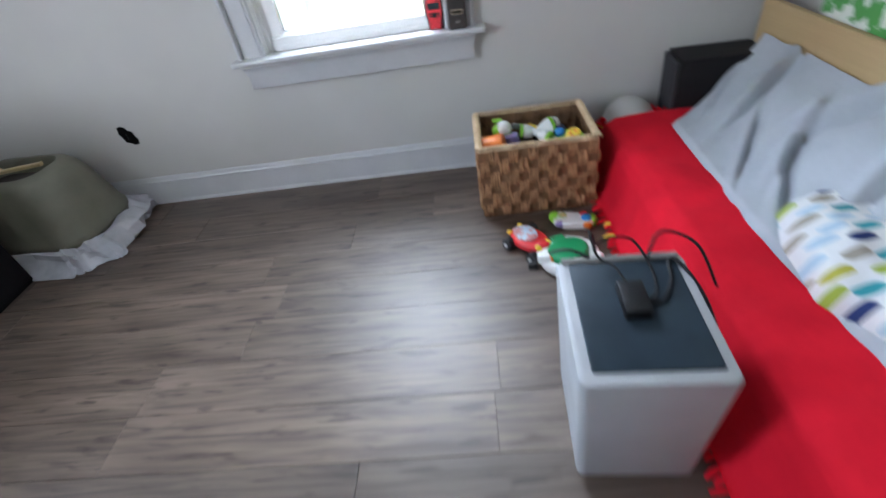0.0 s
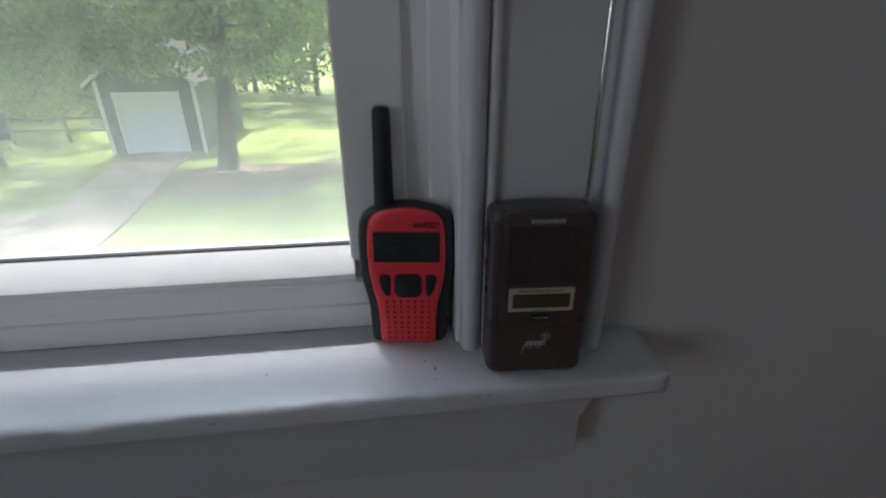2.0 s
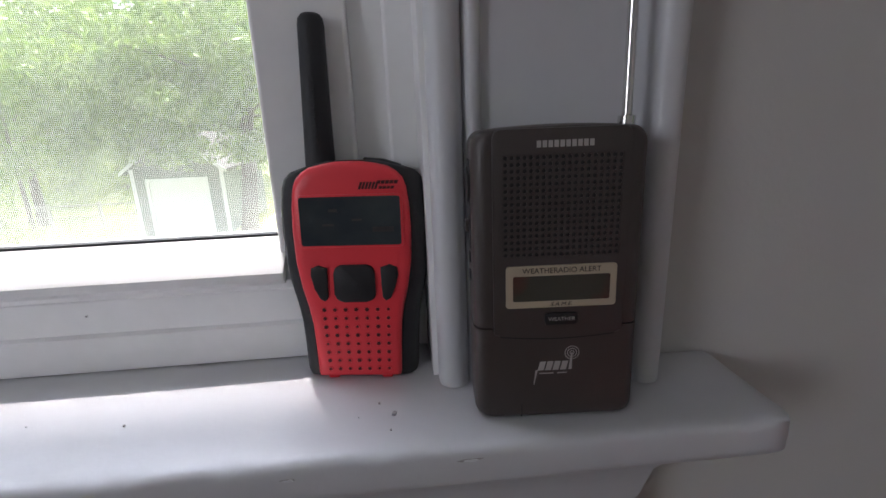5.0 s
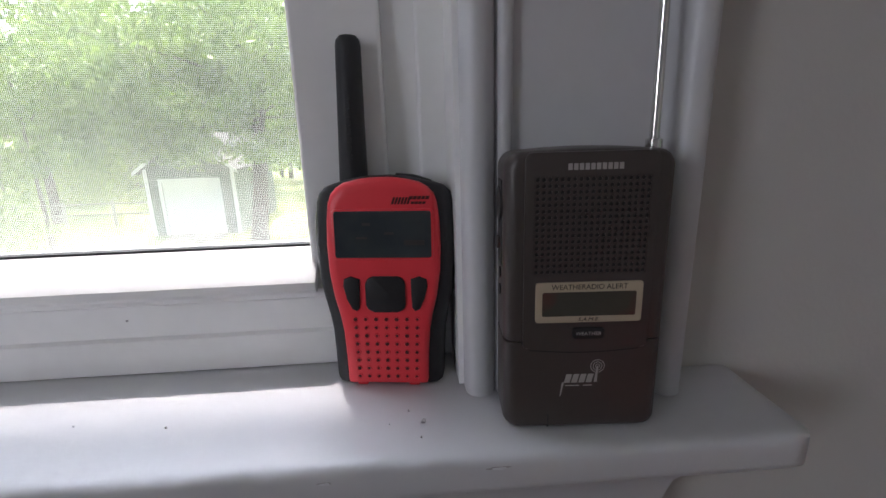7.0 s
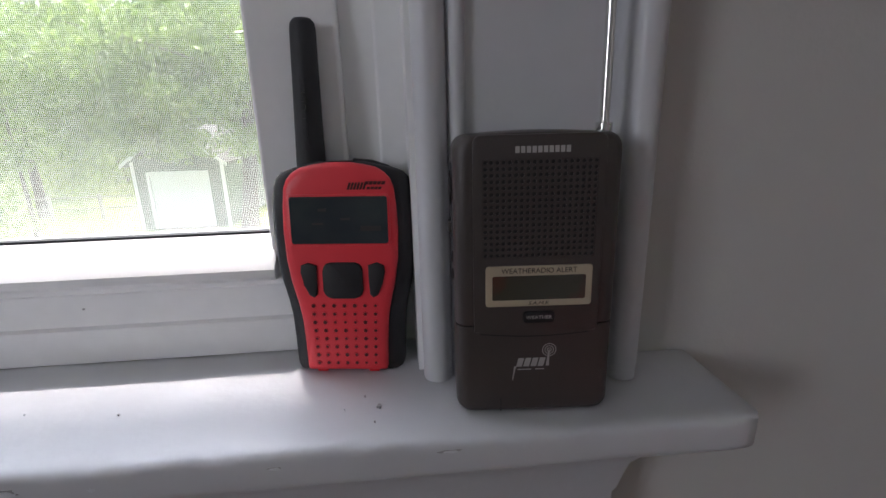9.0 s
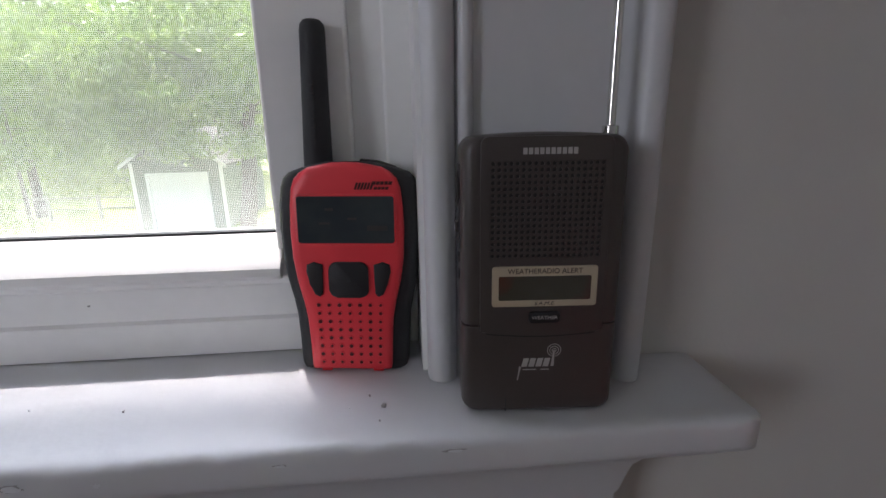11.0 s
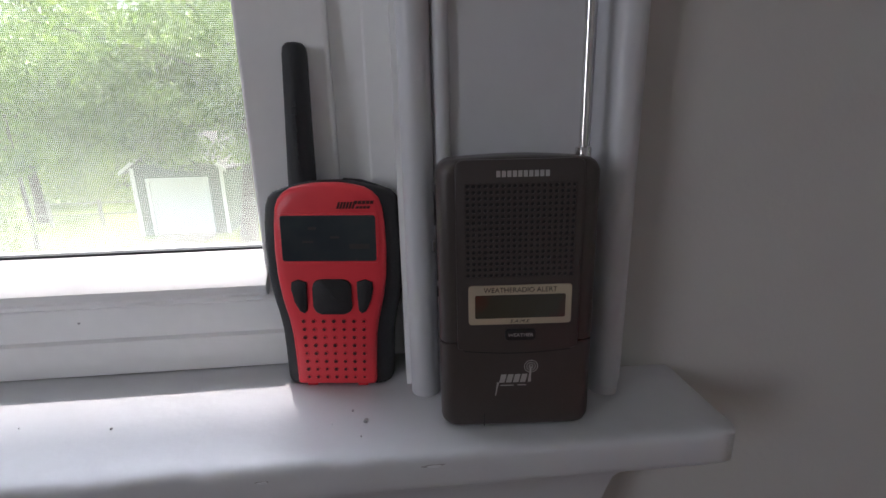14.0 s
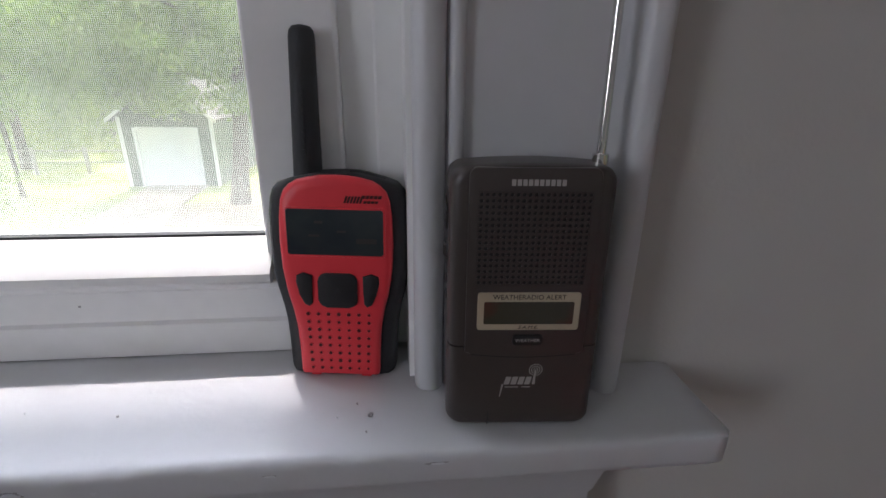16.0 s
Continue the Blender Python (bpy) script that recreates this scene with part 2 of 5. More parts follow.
def lofted(rings):
    """Closed rings of equal count, joined one to the next and capped."""
    bm = bmesh.new()
    rs = [[bm.verts.new(p) for p in ring] for ring in rings]
    k = len(rs[0])
    for a, b in zip(rs, rs[1:]):
        for i in range(k):
            bm.faces.new((a[i], a[(i + 1) % k], b[(i + 1) % k], b[i]))
    bm.faces.new(rs[0][::-1])
    bm.faces.new(rs[-1])
    return bm


# ---- the room ----
WALL_Y = 1.955
X0, X1, YB, TOP = -2.72, 1.47, -2.6, 2.42
OX0, OX1, OZ0, OZ1 = -0.855, 0.0, 0.672, 1.95        # the window's opening


def slab(name, boxes, material, label, category="wall"):
    bm = bmesh.new()
    for b in boxes:
        box(*b, bm=bm)
    return tagged(part(name, bm, material), label, category, kind="structure")


slab("wall_north", [(X0 - 0.2, OX0, WALL_Y, WALL_Y + 0.205, -0.05, TOP), (OX1, X1 + 0.2, WALL_Y, WALL_Y + 0.205, -0.05, TOP),
                    (OX0, OX1, WALL_Y, WALL_Y + 0.205, -0.05, OZ0), (OX0, OX1, WALL_Y, WALL_Y + 0.205, OZ1, TOP)], M_WALL, "off-white painted plaster wall with a window")
slab("wall_west", [(X0 - 0.2, X0, YB, -0.60, -0.05, TOP), (X0 - 0.2, X0, 0.30, WALL_Y, -0.05, TOP), (X0 - 0.2, X0, -0.60, 0.30, -0.05, 0.80), (X0 - 0.2, X0, -0.60, 0.30, 2.05, TOP)],
     M_WALL, "plain off-white painted wall with a second window")
slab("wall_east", [(X1, X1 + 0.2, YB, WALL_Y, -0.05, TOP)], M_WALL, "plain off-white painted wall behind the bed")
slab("wall_south", [(X0 - 0.2, X1 + 0.2, YB - 0.2, YB, -0.05, TOP)], M_WALL, "plain off-white painted wall")
# unseen overhang, added so that its edge limits the sun on the sill
slab("eave", [(X0 - 0.6, X1 + 0.6, WALL_Y + 0.207, 2.986, 3.30, 3.42), (X0 - 0.2, X1 + 0.2, WALL_Y + 0.02, WALL_Y + 0.203, TOP + 0.152, 3.298)], M_TRIM, "unseen white roof overhang added to cut the sunlight", "eave")
slab("ceiling", [(X0 - 0.2, X1 + 0.2, YB - 0.2, WALL_Y + 0.205, TOP, TOP + 0.15)], M_CEIL, "plain white painted ceiling", "ceiling")
floor = slab("floor", [(X0, X1, YB, WALL_Y, -0.05, -0.004)], M_JOINT, "grey-brown wood-look plank floor", "floor")


def baseboard():
    """A tall board with a moulded cap and a small shoe along the floor."""
    prof = [(0, 0), (-0.012, 0), (-0.012, 0.012), (-0.008, 0.02), (-0.008, 0.128), (-0.012, 0.132), (-0.012, 0.140), (-0.008, 0.147), (-0.006, 0.158), (-0.003, 0.166), (0, 0.168)]
    return prism([(WALL_Y + y, z) for y, z in prof], X0, X1, "x")


tagged(part("baseboard", baseboard(), M_TRIM), "tall glossy white painted baseboard with moulded cap", "baseboard", kind="structure")


# ---- the window ----
window = thing("window_1", "white vinyl double-hung window in painted wood trim", "window", kind="structure")


def casing_profile(x, s):
    """From the inner edge x outwards (s = 1 to the right): two beads, a flat board and a raised back band."""
    p = [(0, WALL_Y)]
    p += [(0.0085 - 0.0085 * math.cos(radians(a)), 1.9430 - 0.0085 * math.sin(radians(a))) for a in range(0, 181, 20)]
    p += [(0.0178, 1.9415)]
    p += [(0.0222 - 0.0040 * math.cos(radians(a)), 1.9405 - 0.0040 * math.sin(radians(a))) for a in range(0, 181, 30)]
    p += [(0.0268, 1.9425), (0.102, 1.9425), (0.105, 1.9450), (0.1065, 1.934)]
    p += [(0.1160 - 0.0085 * math.cos(radians(a)), 1.9310 - 0.0085 * math.sin(radians(a))) for a in range(0, 181, 20)]
    p += [(0.1260, 1.934), (0.1310, 1.940), (0.1310, WALL_Y)]
    return [(x + s * a, b) for a, b in p]


SILL = 0.711
part("side_casing", prism(casing_profile(0.0, 1), SILL, 2.02, "z"), M_TRIM, window, "glossy white painted casing with twin beads", smooth=35)
part("side_casing", prism(casing_profile(OX0, -1), SILL, 2.02, "z"), M_TRIM, window, smooth=35)
part("head_casing", prism([(1.9425, 1.95), (WALL_Y, 1.95), (WALL_Y, 2.09), (1.930, 2.09), (1.925, 2.06), (1.9425, 2.055)], OX0 + 0.0, OX1, "x"), M_TRIM, window)


def stool():
    """The inside sill board with a round nose and horns past the casing, worn along its edge."""
    z1, z0, y0 = SILL, 0.686, 1.884
    prof = [(2.0, z1), (1.935, z1 - 0.0002), (1.905, z1 - 0.0003), (1.8940, z1 - 0.0003), (1.8900, z1 - 0.0004), (1.8872, z1 - 0.0010), (1.8856, z1 - 0.0020), (1.8846, z1 - 0.0034), (y0, z1 - 0.0055), (y0, z1 - 0.0090)]
    prof += [(y0, z0 + 0.0080), (1.8850, z0 + 0.0042), (1.8875, z0 + 0.0014), (1.8920, z0), (2.0, z0)]
    bm = bmesh.new()
    xs = [-1.012, -1.005] + [-0.995 + 1.157 * i / 520 for i in range(521)] + [0.1695, 0.1735]
    rings = []
    for i, x in enumerate(xs):
        d = 0.007 if i in (0, len(xs) - 1) else (0.002 if i in (1, len(xs) - 2) else 0)
        ring = []
        for y, z in prof:
            dz = 0.0006 * noise.noise((x * 9, y * 9, z * 5)) + 0.0004 * noise.noise((x * 45, y * 30, z * 30))
            if y < 1.893 and z > 0.70:
                dz += 0.0010 * noise.noise((x * 38, y * 40, z * 60)) + 0.0008 * noise.noise((x * 110, y * 90, 3.0)) - 0.0030 * max(0.0, noise.noise((x * 26, 7.0, z * 50)) - 0.28)
            yy = max(y, y0 + d) if y < 1.9 else y
            if y > WALL_Y and (x < OX0 or x > OX1):
                yy = WALL_Y - 0.001
            ring.append(bm.verts.new((x, yy + 0.4 * dz, z + (dz if z > 0.70 else -dz) - (d if z > 0.70 else -d) * 0.5)))
        rings.append(ring)
    k = len(prof)
    for a, b in zip(rings, rings[1:]):
        for i in range(k):
            bm.faces.new((a[i], a[(i + 1) % k], b[(i + 1) % k], b[i]))
    bm.faces.new(rings[0])
    bm.faces.new(rings[-1][::-1])
    return bm


part("window_sill", stool(), M_TRIM, window, "glossy white painted sill with chipped rounded nose", smooth=40)


def apron():
    prof = [(0.001, 0.686), (0.052, 0.686), (0.052, 0.676), (0.046, 0.670), (0.038, 0.658), (0.034, 0.645), (0.031, 0.634), (0.028, 0.628), (0.028, 0.577), (0.025, 0.572), (0.001, 0.572)]
    bm = bmesh.new()
    rings = []
    for o, z in prof:
        xl, xr = -0.952 - 0.45 * o, 0.103 + 0.45 * o
        rings.append([bm.verts.new(p) for p in ((xl, WALL_Y, z), (xl, WALL_Y - o, z), (xr, WALL_Y - o, z), (xr, WALL_Y, z))])
    for a, b in zip(rings, rings[1:]):
        for i in range(4):
            bm.faces.new((a[i], a[(i + 1) % 4], b[(i + 1) % 4], b[i]))
    bm.faces.new(rings[0])
    bm.faces.new(rings[-1])
    return bm


part("apron", apron(), M_TRIM, window, smooth=35)

# vinyl frame in the opening, stepped
for s, xe in ((1, OX1), (-1, OX0)):
    e = lambda d: xe - s * d
    prof = [(e(0), 1.951), (e(0), 2.15), (e(0.048), 2.15), (e(0.048), 2.055), (e(0.041), 2.055), (e(0.041), 2.004), (e(0.021), 2.002), (e(0.0205), 1.994), (e(0.019), 1.993), (e(0.004), 1.9925), (e(0.003), 1.951)]
    part("window_frame", prism(prof, SILL - 0.02, OZ1, "z"), M_VINYL, window)
part("window_frame", prism([(1.99, 1.92), (2.15, 1.92), (2.15, 1.95), (1.99, 1.95)], OX0, OX1, "x"), M_VINYL, window)
part("window_frame", prism([(2.0, 0.672), (2.15, 0.672), (2.15, 0.70), (2.09, 0.745), (2.07, 0.745), (2.03, 0.735), (2.0, 0.70)], OX0 + 0.001, OX1 - 0.001, "x"), M_VINYL, window)

SX0, SX1 = OX0 + 0.0413, -0.0413            # lower sash
GX0, GX1, GZ0, GZ1 = -0.755, -0.0950, 0.788, 1.335
sash = part("lower_sash", prism([(1.986, SILL + 0.001), (2.03, SILL + 0.001), (2.03, GZ0), (2.012, GZ0), (2.008, 0.784), (1.987, 0.765), (1.986, 0.760), (1.9885, 0.758), (1.9885, 0.737), (1.986, 0.735)],
                                 SX0, SX1, "x"), M_VINYL, window, "white vinyl lower sash")
part("sash_ledge", prism([(2.0085, 0.7885), (1.9840, 0.7735), (1.9815, 0.7710), (1.9815, 0.7660), (1.9845, 0.7630), (2.0085, 0.7630)], -0.784, GX1 + 0.004, "x", bevel=0.0012), M_VINYL, sash, smooth=30)
for xa, xb in ((SX0, GX0), (GX1, SX1)):
    part("stile", box(xa, xb, 1.995, 2.03, GZ0 - 0.012, GZ1 + 0.05, 0.002), M_VINYL, sash)
part("top_rail", box(SX0, SX1, 1.99, 2.03, GZ1, GZ1 + 0.045, 0.003), M_VINYL, sash)
for b in ((GX0, GX0 + 0.003, 2.009, 2.016, GZ0, GZ1), (GX1 - 0.0015, GX1, 2.009, 2.016, GZ0, GZ1), (GX0, GX1, 2.009, 2.016, GZ0, GZ0 + 0.002)):
    part("gasket", box(*b), M_GASKET, sash)
pane = part("pane", box(GX0 - 0.005, GX1 + 0.005, 2.013, 2.017, GZ0 - 0.005, GZ1 + 0.005), M_GLASS, sash)
pane.visible_shadow = False
upper = part("upper_sash", box(SX0, SX1, 2.032, 2.06, GZ1 + 0.002, GZ1 + 0.05, 0.003), M_VINYL, window)
for b in ((SX0, GX0 + 0.01, 2.032, 2.06, GZ1 + 0.05, 1.92), (GX1 - 0.01, SX1, 2.032, 2.06, GZ1 + 0.05, 1.92), (GX0 + 0.01, GX1 - 0.01, 2.032, 2.06, 1.875, 1.92)):
    part("stile", box(*b, 0.003), M_VINYL, upper)
upane = part("pane", box(GX0, GX1, 2.045, 2.049, GZ1 + 0.04, 1.88), M_GLASS, upper)
upane.visible_shadow = False


def screen_mesh(x0, x1, z0, z1, y, step, w):
    """The woven insect screen: thin square wires, upright and level."""
    vs, fs = [], []

    def bar(a0, a1, b0, b1, ya, yb):
        k = len(vs)
        vs.extend([(a0, ya, b0), (a1, ya, b0), (a1, ya, b1), (a0, ya, b1), (a0, yb, b0), (a1, yb, b0), (a1, yb, b1), (a0, yb, b1)])
        fs.extend([(k, k + 1, k + 2, k + 3), (k + 7, k + 6, k + 5, k + 4), (k, k + 4, k + 5, k + 1), (k + 3, k + 2, k + 6, k + 7), (k, k + 3, k + 7, k + 4), (k + 1, k + 5, k + 6, k + 2)])
    for i in range(int((x1 - x0) / step)):
        bar(x0 + i * step, x0 + i * step + w, z0, z1, y, y + w)
    for i in range(int((z1 - z0) / step)):
        bar(x0, x1, z0 + i * step, z0 + i * step + w, y + w, y + 2 * w)
    me = bpy.data.meshes.new("insect_mesh")
    me.from_pydata(vs, [], fs)
    me.materials.append(M_WIRE)
    return me


scr = part("screen_frame", box(-0.80, -0.738, 2.078, 2.09, 0.745, 1.34, 0.001), M_VINYL, window)
for b in ((-0.075, -0.05, 2.078, 2.09, 0.745, 1.34), (-0.738, -0.075, 2.078, 2.09, 1.315, 1.34), (-0.738, -0.075, 2.078, 2.09, 0.745, 0.762)):
    part("screen_rail", box(*b, 0.001), M_VINYL, scr)
wire = new("insect_mesh", screen_mesh(-0.738, -0.075, 0.762, 1.315, 2.084, 0.0014, 0.00026))
wire.parent = scr
wire["label"] = "fine grey woven insect mesh"
wire["kind"] = "stuff"

# second window, in the wall to the west
win2 = thing("window_2", "plain white window in the opposite wall", "window", kind="structure")
part("window_frame", box(X0 - 0.12, X0 - 0.06, -0.60, 0.30, 1.40, 1.45), M_VINYL, win2)
p2 = part("pane", box(X0 - 0.10, X0 - 0.095, -0.60, 0.30, 0.80, 2.05), M_GLASS, win2)
p2.visible_shadow = False

# ---- outdoors ----
GROUND = -3.3


def ground_sheet():
    bm = bmesh.new()
    xs = [-600, -200, -80] + [-50 + 2 * i for i in range(41)] + [60, 200, 600]
    ys = [2.16, 4] + [6 + 2 * i for i in range(30)] + [90, 200, 700]
    grid = [[bm.verts.new((x, y, GROUND + (0.04 * noise.noise((x * 0.12, y * 0.12, 0)) if 4 < y < 80 and -50 < x < 40 else 0))) for x in xs] for y in ys]
    for a, b in zip(grid, grid[1:]):
        for i in range(len(xs) - 1):
            bm.faces.new((a[i], a[i + 1], b[i + 1], b[i]))
    return bm


tagged(part("ground", ground_sheet(), M_GRASS, smooth=60), "patchy green lawn with bare spots and painted shade patches", "lawn", kind="structure")


def strip(left, right, z):
    bm = bmesh.new()
    L = [bm.verts.new((x, y, z)) for x, y in left]
    Rr = [bm.verts.new((x, y, z)) for x, y in right]
    for i in range(len(L) - 1):
        bm.faces.new((L[i], Rr[i], Rr[i + 1], L[i + 1]))
    geo = bmesh.ops.extrude_face_region(bm, geom=list(bm.faces))["geom"]
    for g in geo:
        if isinstance(g, bmesh.types.BMVert):
            g.co.z -= 0.3
    return bm


tagged(part("pavement", strip([(-10.0, 21.3), (-9.75, 19.4), (-9.5, 17.1), (-9.1, 14.6), (-11.2, 13.8), (-14.0, 13.0), (-15.0, 8.0)],
                              [(-7.75, 21.3), (-7.5, 18.3), (-7.05, 16.0), (-6.8, 14.3), (-6.6, 12.7), (-6.5, 11.0), (-6.3, 8.0)], GROUND + 0.055), M_CONCRETE),
       "cracked pale concrete driveway to the garage", "driveway", kind="structure")


def blob_patch(cx, cy, rx, ry, z, seed):
    bm = bmesh.new()
    c = bm.verts.new((cx, cy, z))
    ring = []
    for i in range(40):
        a = 2 * math.pi * i / 40
        r = 1 + 0.35 * noise.noise((math.cos(a) * 1.7 + seed, math.sin(a) * 1.7, seed)) + 0.2 * noise.noise((math.cos(a) * 5, math.sin(a) * 5, seed))
        ring.append(bm.verts.new((cx + rx * r * math.cos(a), cy + ry * r * math.sin(a), z)))
    for i in range(40):
        bm.faces.new((c, ring[i], ring[(i + 1) % 40]))
    return bm


tagged(part("bare_earth", blob_patch(-4.6, 17.0, 3.2, 2.0, GROUND + 0.048, 3.1), M_DIRT), "bare brown earth under the tree", "ground", kind="structure")

# ---- garage, trees and woods ----
def garage():
    g = thing("garage", "small grey-green garage with white door and trim", "garage")
    xa, xb, y0, y1, z0, h = -10.75, -7.30, 21.35, 27.0, GROUND - 0.2, -0.50
    bm = bmesh.new()
    for x in (xa, xb - 0.12):
        box(x, x + 0.12, y0, y1, z0, h, bm=bm)
    box(xa + 0.12, xb - 0.12, y1 - 0.12, y1, z0, h, bm=bm)
    dx0, dx1, dz = -10.16, -7.97, -1.08
    box(xa + 0.12, dx0, y0, y0 + 0.12, z0, h, bm=bm)
    box(dx1, xb - 0.12, y0, y0 + 0.12, z0, h, bm=bm)
    box(dx0, dx1, y0, y0 + 0.12, dz, h, bm=bm)
    part("wall", bm, M_SIDING, g)
    xm = (xa + xb) / 2
    part("gable", prism([(xa, h), (xb, h), (xm, h + 1.15)], y0, y0 + 0.12, "y"), M_SIDING, g)
    roof = bmesh.new()
    for s, x in ((1, xb), (-1, xa)):
        join(roof, prism([(x + s * 0.3, h - 0.25), (x + s * 0.3, h - 0.13), (xm, h + 1.32), (xm, h + 1.18)], y0 - 0.3, y1 + 0.3, "y"))
    part("roof", roof, M_ROOF, g)
    for s, x in ((1, xb), (-1, xa)):
        part("rake_board", prism([(x + s * 0.32, h - 0.28), (x + s * 0.32, h - 0.14), (xm, h + 1.31), (xm, h + 1.18)], y0 - 0.34, y0 - 0.305, "y"), M_WHITE_OUT, g)
        part("corner_board", box(x - 0.07, x + 0.07, y0 - 0.03, y0 - 0.003, z0, h - 0.05), M_WHITE_OUT, g)
    for a, b, c, d in ((dx0 - 0.12, dx0, z0, dz + 0.12), (dx1, dx1 + 0.12, z0, dz + 0.12), (dx0, dx1, dz, dz + 0.12)):
        part("door_trim", box(a, b, y0 - 0.03, y0 - 0.003, c, d), M_WHITE_OUT, g)
    door = part("garage_door", box(dx0, dx1, y0 + 0.03, y0 + 0.07, z0, dz), M_WHITE_OUT, g, "white panelled overhead door")
    for r in range(4):
        for c in range(4):
            w, hh = (dx1 - dx0) / 4, (dz - GROUND) / 4
            part("door_panel", box(dx0 + c * w + 0.08, dx0 + (c + 1) * w - 0.08, y0 + 0.015, y0 + 0.03, GROUND + r * hh + 0.09, GROUND + (r + 1) * hh - 0.09, 0.01, 1), M_WHITE_OUT, door)


garage()


def leaf_cloud(name, centres, per, size, material, seed, squash=0.75):
    """Many single leaves, bent along the midrib, in loose clumps."""
    rng = np.random.default_rng(seed)
    c = np.repeat(np.array([p[:3] for p in centres]), per, axis=0)
    r = np.repeat(np.array([p[3] for p in centres]), per)
    d = rng.normal(size=(len(c), 3))
    d /= np.linalg.norm(d, axis=1)[:, None]
    d *= (rng.random(len(c)) ** 0.45 * r)[:, None]
    d[:, 2] *= squash
    p = c + d
    u = rng.normal(size=(len(c), 3))
    u /= np.linalg.norm(u, axis=1)[:, None]
    w = np.cross(u, rng.normal(size=(len(c), 3)))
    w /= np.linalg.norm(w, axis=1)[:, None]
    n = np.cross(u, w)
    s = (size * (0.6 + 0.8 * rng.random(len(c))))[:, None]
    quad = np.stack([p - u * s * 0.6, p + w * s * 0.32 + n * s * 0.08, p + u * s * 0.6, p - w * s * 0.32 + n * s * 0.08], axis=1).reshape(-1, 3)
    k = np.arange(len(c)) * 4
    faces = np.concatenate([np.stack([k, k + 1, k + 2], 1), np.stack([k, k + 2, k + 3], 1)])
    me = bpy.data.meshes.new(name)
    me.from_pydata(quad.tolist(), [], faces.tolist())
    me.materials.append(material)
    return me


def limb(a, b, r0, r1, seed, n=6):
    a, b = Vector(a), Vector(b)
    pts = []
    for i in range(n + 1):
        t = i / n
        w = 0.06 * (b - a).length * math.sin(math.pi * t)
        pts.append(a.lerp(b, t) + w * Vector((noise.noise((seed, t * 2, 0)), noise.noise((0, seed, t * 2)), 0.4)))
    return tube(pts, [r0 + (r1 - r0) * i / n for i in range(n + 1)], 8)


def tree(base, height, radius, crown, per, leaf, seed, label, lean=(0.0, 0.0), name="tree"):
    rng = random.Random(seed)
    t = thing(name, label, "tree", at=pose(*base))
    top = Vector((lean[0] * height, lean[1] * height, height))
    bm = bmesh.new()
    pts = [Vector((0, 0, -0.2)), Vector((0, 0, 0.05))] + [top * (i / 8) + 0.05 * radius * Vector((rng.uniform(-1, 1), rng.uniform(-1, 1), 0)) * i for i in range(1, 9)]
    join(bm, tube(pts, [radius * 1.5, radius * 1.25] + [radius * (1 - 0.075 * i) for i in range(1, 9)], 12))
    part("trunk", bm, M_BARK, t, smooth=60)
    cents = []
    for i in range(crown["limbs"]):
        a = rng.uniform(0, 2 * math.pi)
        s = top * rng.uniform(0.5, 0.98)
        reach = crown["reach"] * rng.uniform(0.5, 1.0)
        e = s + Vector((math.cos(a) * reach, math.sin(a) * reach, rng.uniform(*crown["rise"])))
        part("limb", limb(s, e, radius * 0.2, radius * 0.03, seed + i), M_BARK, t, smooth=60)
        for k in range(crown["clumps"]):
            q = s.lerp(e, rng.uniform(0.45, 1.08)) + Vector((rng.uniform(-1, 1), rng.uniform(-1, 1), rng.uniform(-0.9, 0.7))) * crown["spread"]
            cents.append((q.x, q.y, q.z, crown["clump"] * rng.uniform(0.6, 1.2)))
    for k in range(crown.get("hanging", 0)):
        cents.append((rng.uniform(-6.6, 2.4), rng.uniform(-2.6, 1.6), 3.25 + 3.4 * rng.random(), rng.uniform(0.45, 0.85)))
    ob = new("crown", leaf_cloud("crown", cents, per, leaf, M_LEAF, seed))
    ob.parent = t
    return t


tree((-5.55, 18.3, GROUND + 0.05), 7.6, 0.30, dict(limbs=18, reach=6.5, rise=(-0.45, 2.5), clumps=10, spread=1.25, clump=0.95, hanging=96), 120, 0.17, 5,
     "tall broadleaf tree with dense hanging green crown", lean=(0.11, 0.0))
tree((-13.6, 19.6, GROUND), 7.2, 0.085, dict(limbs=14, reach=4.2, rise=(-1.2, 1.8), clumps=9, spread=1.1, clump=0.85), 100, 0.16, 11, "broadleaf tree hanging over the garage roof")
tree((-9.75, 12.9, GROUND), 2.4, 0.04, dict(limbs=8, reach=1.1, rise=(-0.3, 0.6), clumps=6, spread=0.35, clump=0.32), 60, 0.08, 12, "thin sapling beside the driveway")
tree((-17.5, 25.5, GROUND), 8.0, 0.22, dict(limbs=12, reach=5.0, rise=(-1.8, 2.0), clumps=8, spread=1.5, clump=1.1), 80, 0.2, 13, "broadleaf tree behind the garage")
tree((-1.5, 31.0, GROUND), 7.5, 0.2, dict(limbs=12, reach=5.0, rise=(-1.5, 2.0), clumps=8, spread=1.5, clump=1.1), 80, 0.2, 14, "broadleaf tree at the edge of the lawn")
_rng = random.Random(21)
_c = []
for i in range(760):
    _x = _rng.uniform(-62, 16)
    _y = _rng.uniform(31, 46)
    _z = GROUND + 0.6 + 15 * _rng.random() ** 1.3
    if _z < GROUND + 2.0 and _y < 38 and _x > -13:
        continue
    _c.append((_x, _y, _z, _rng.uniform(1.2, 2.3)))
tagged(new("far_woods", leaf_cloud("far_woods", _c, 130, 0.36, M_WOODS, 8)), "dense sunlit green woods behind the yard", "woods", kind="stuff")
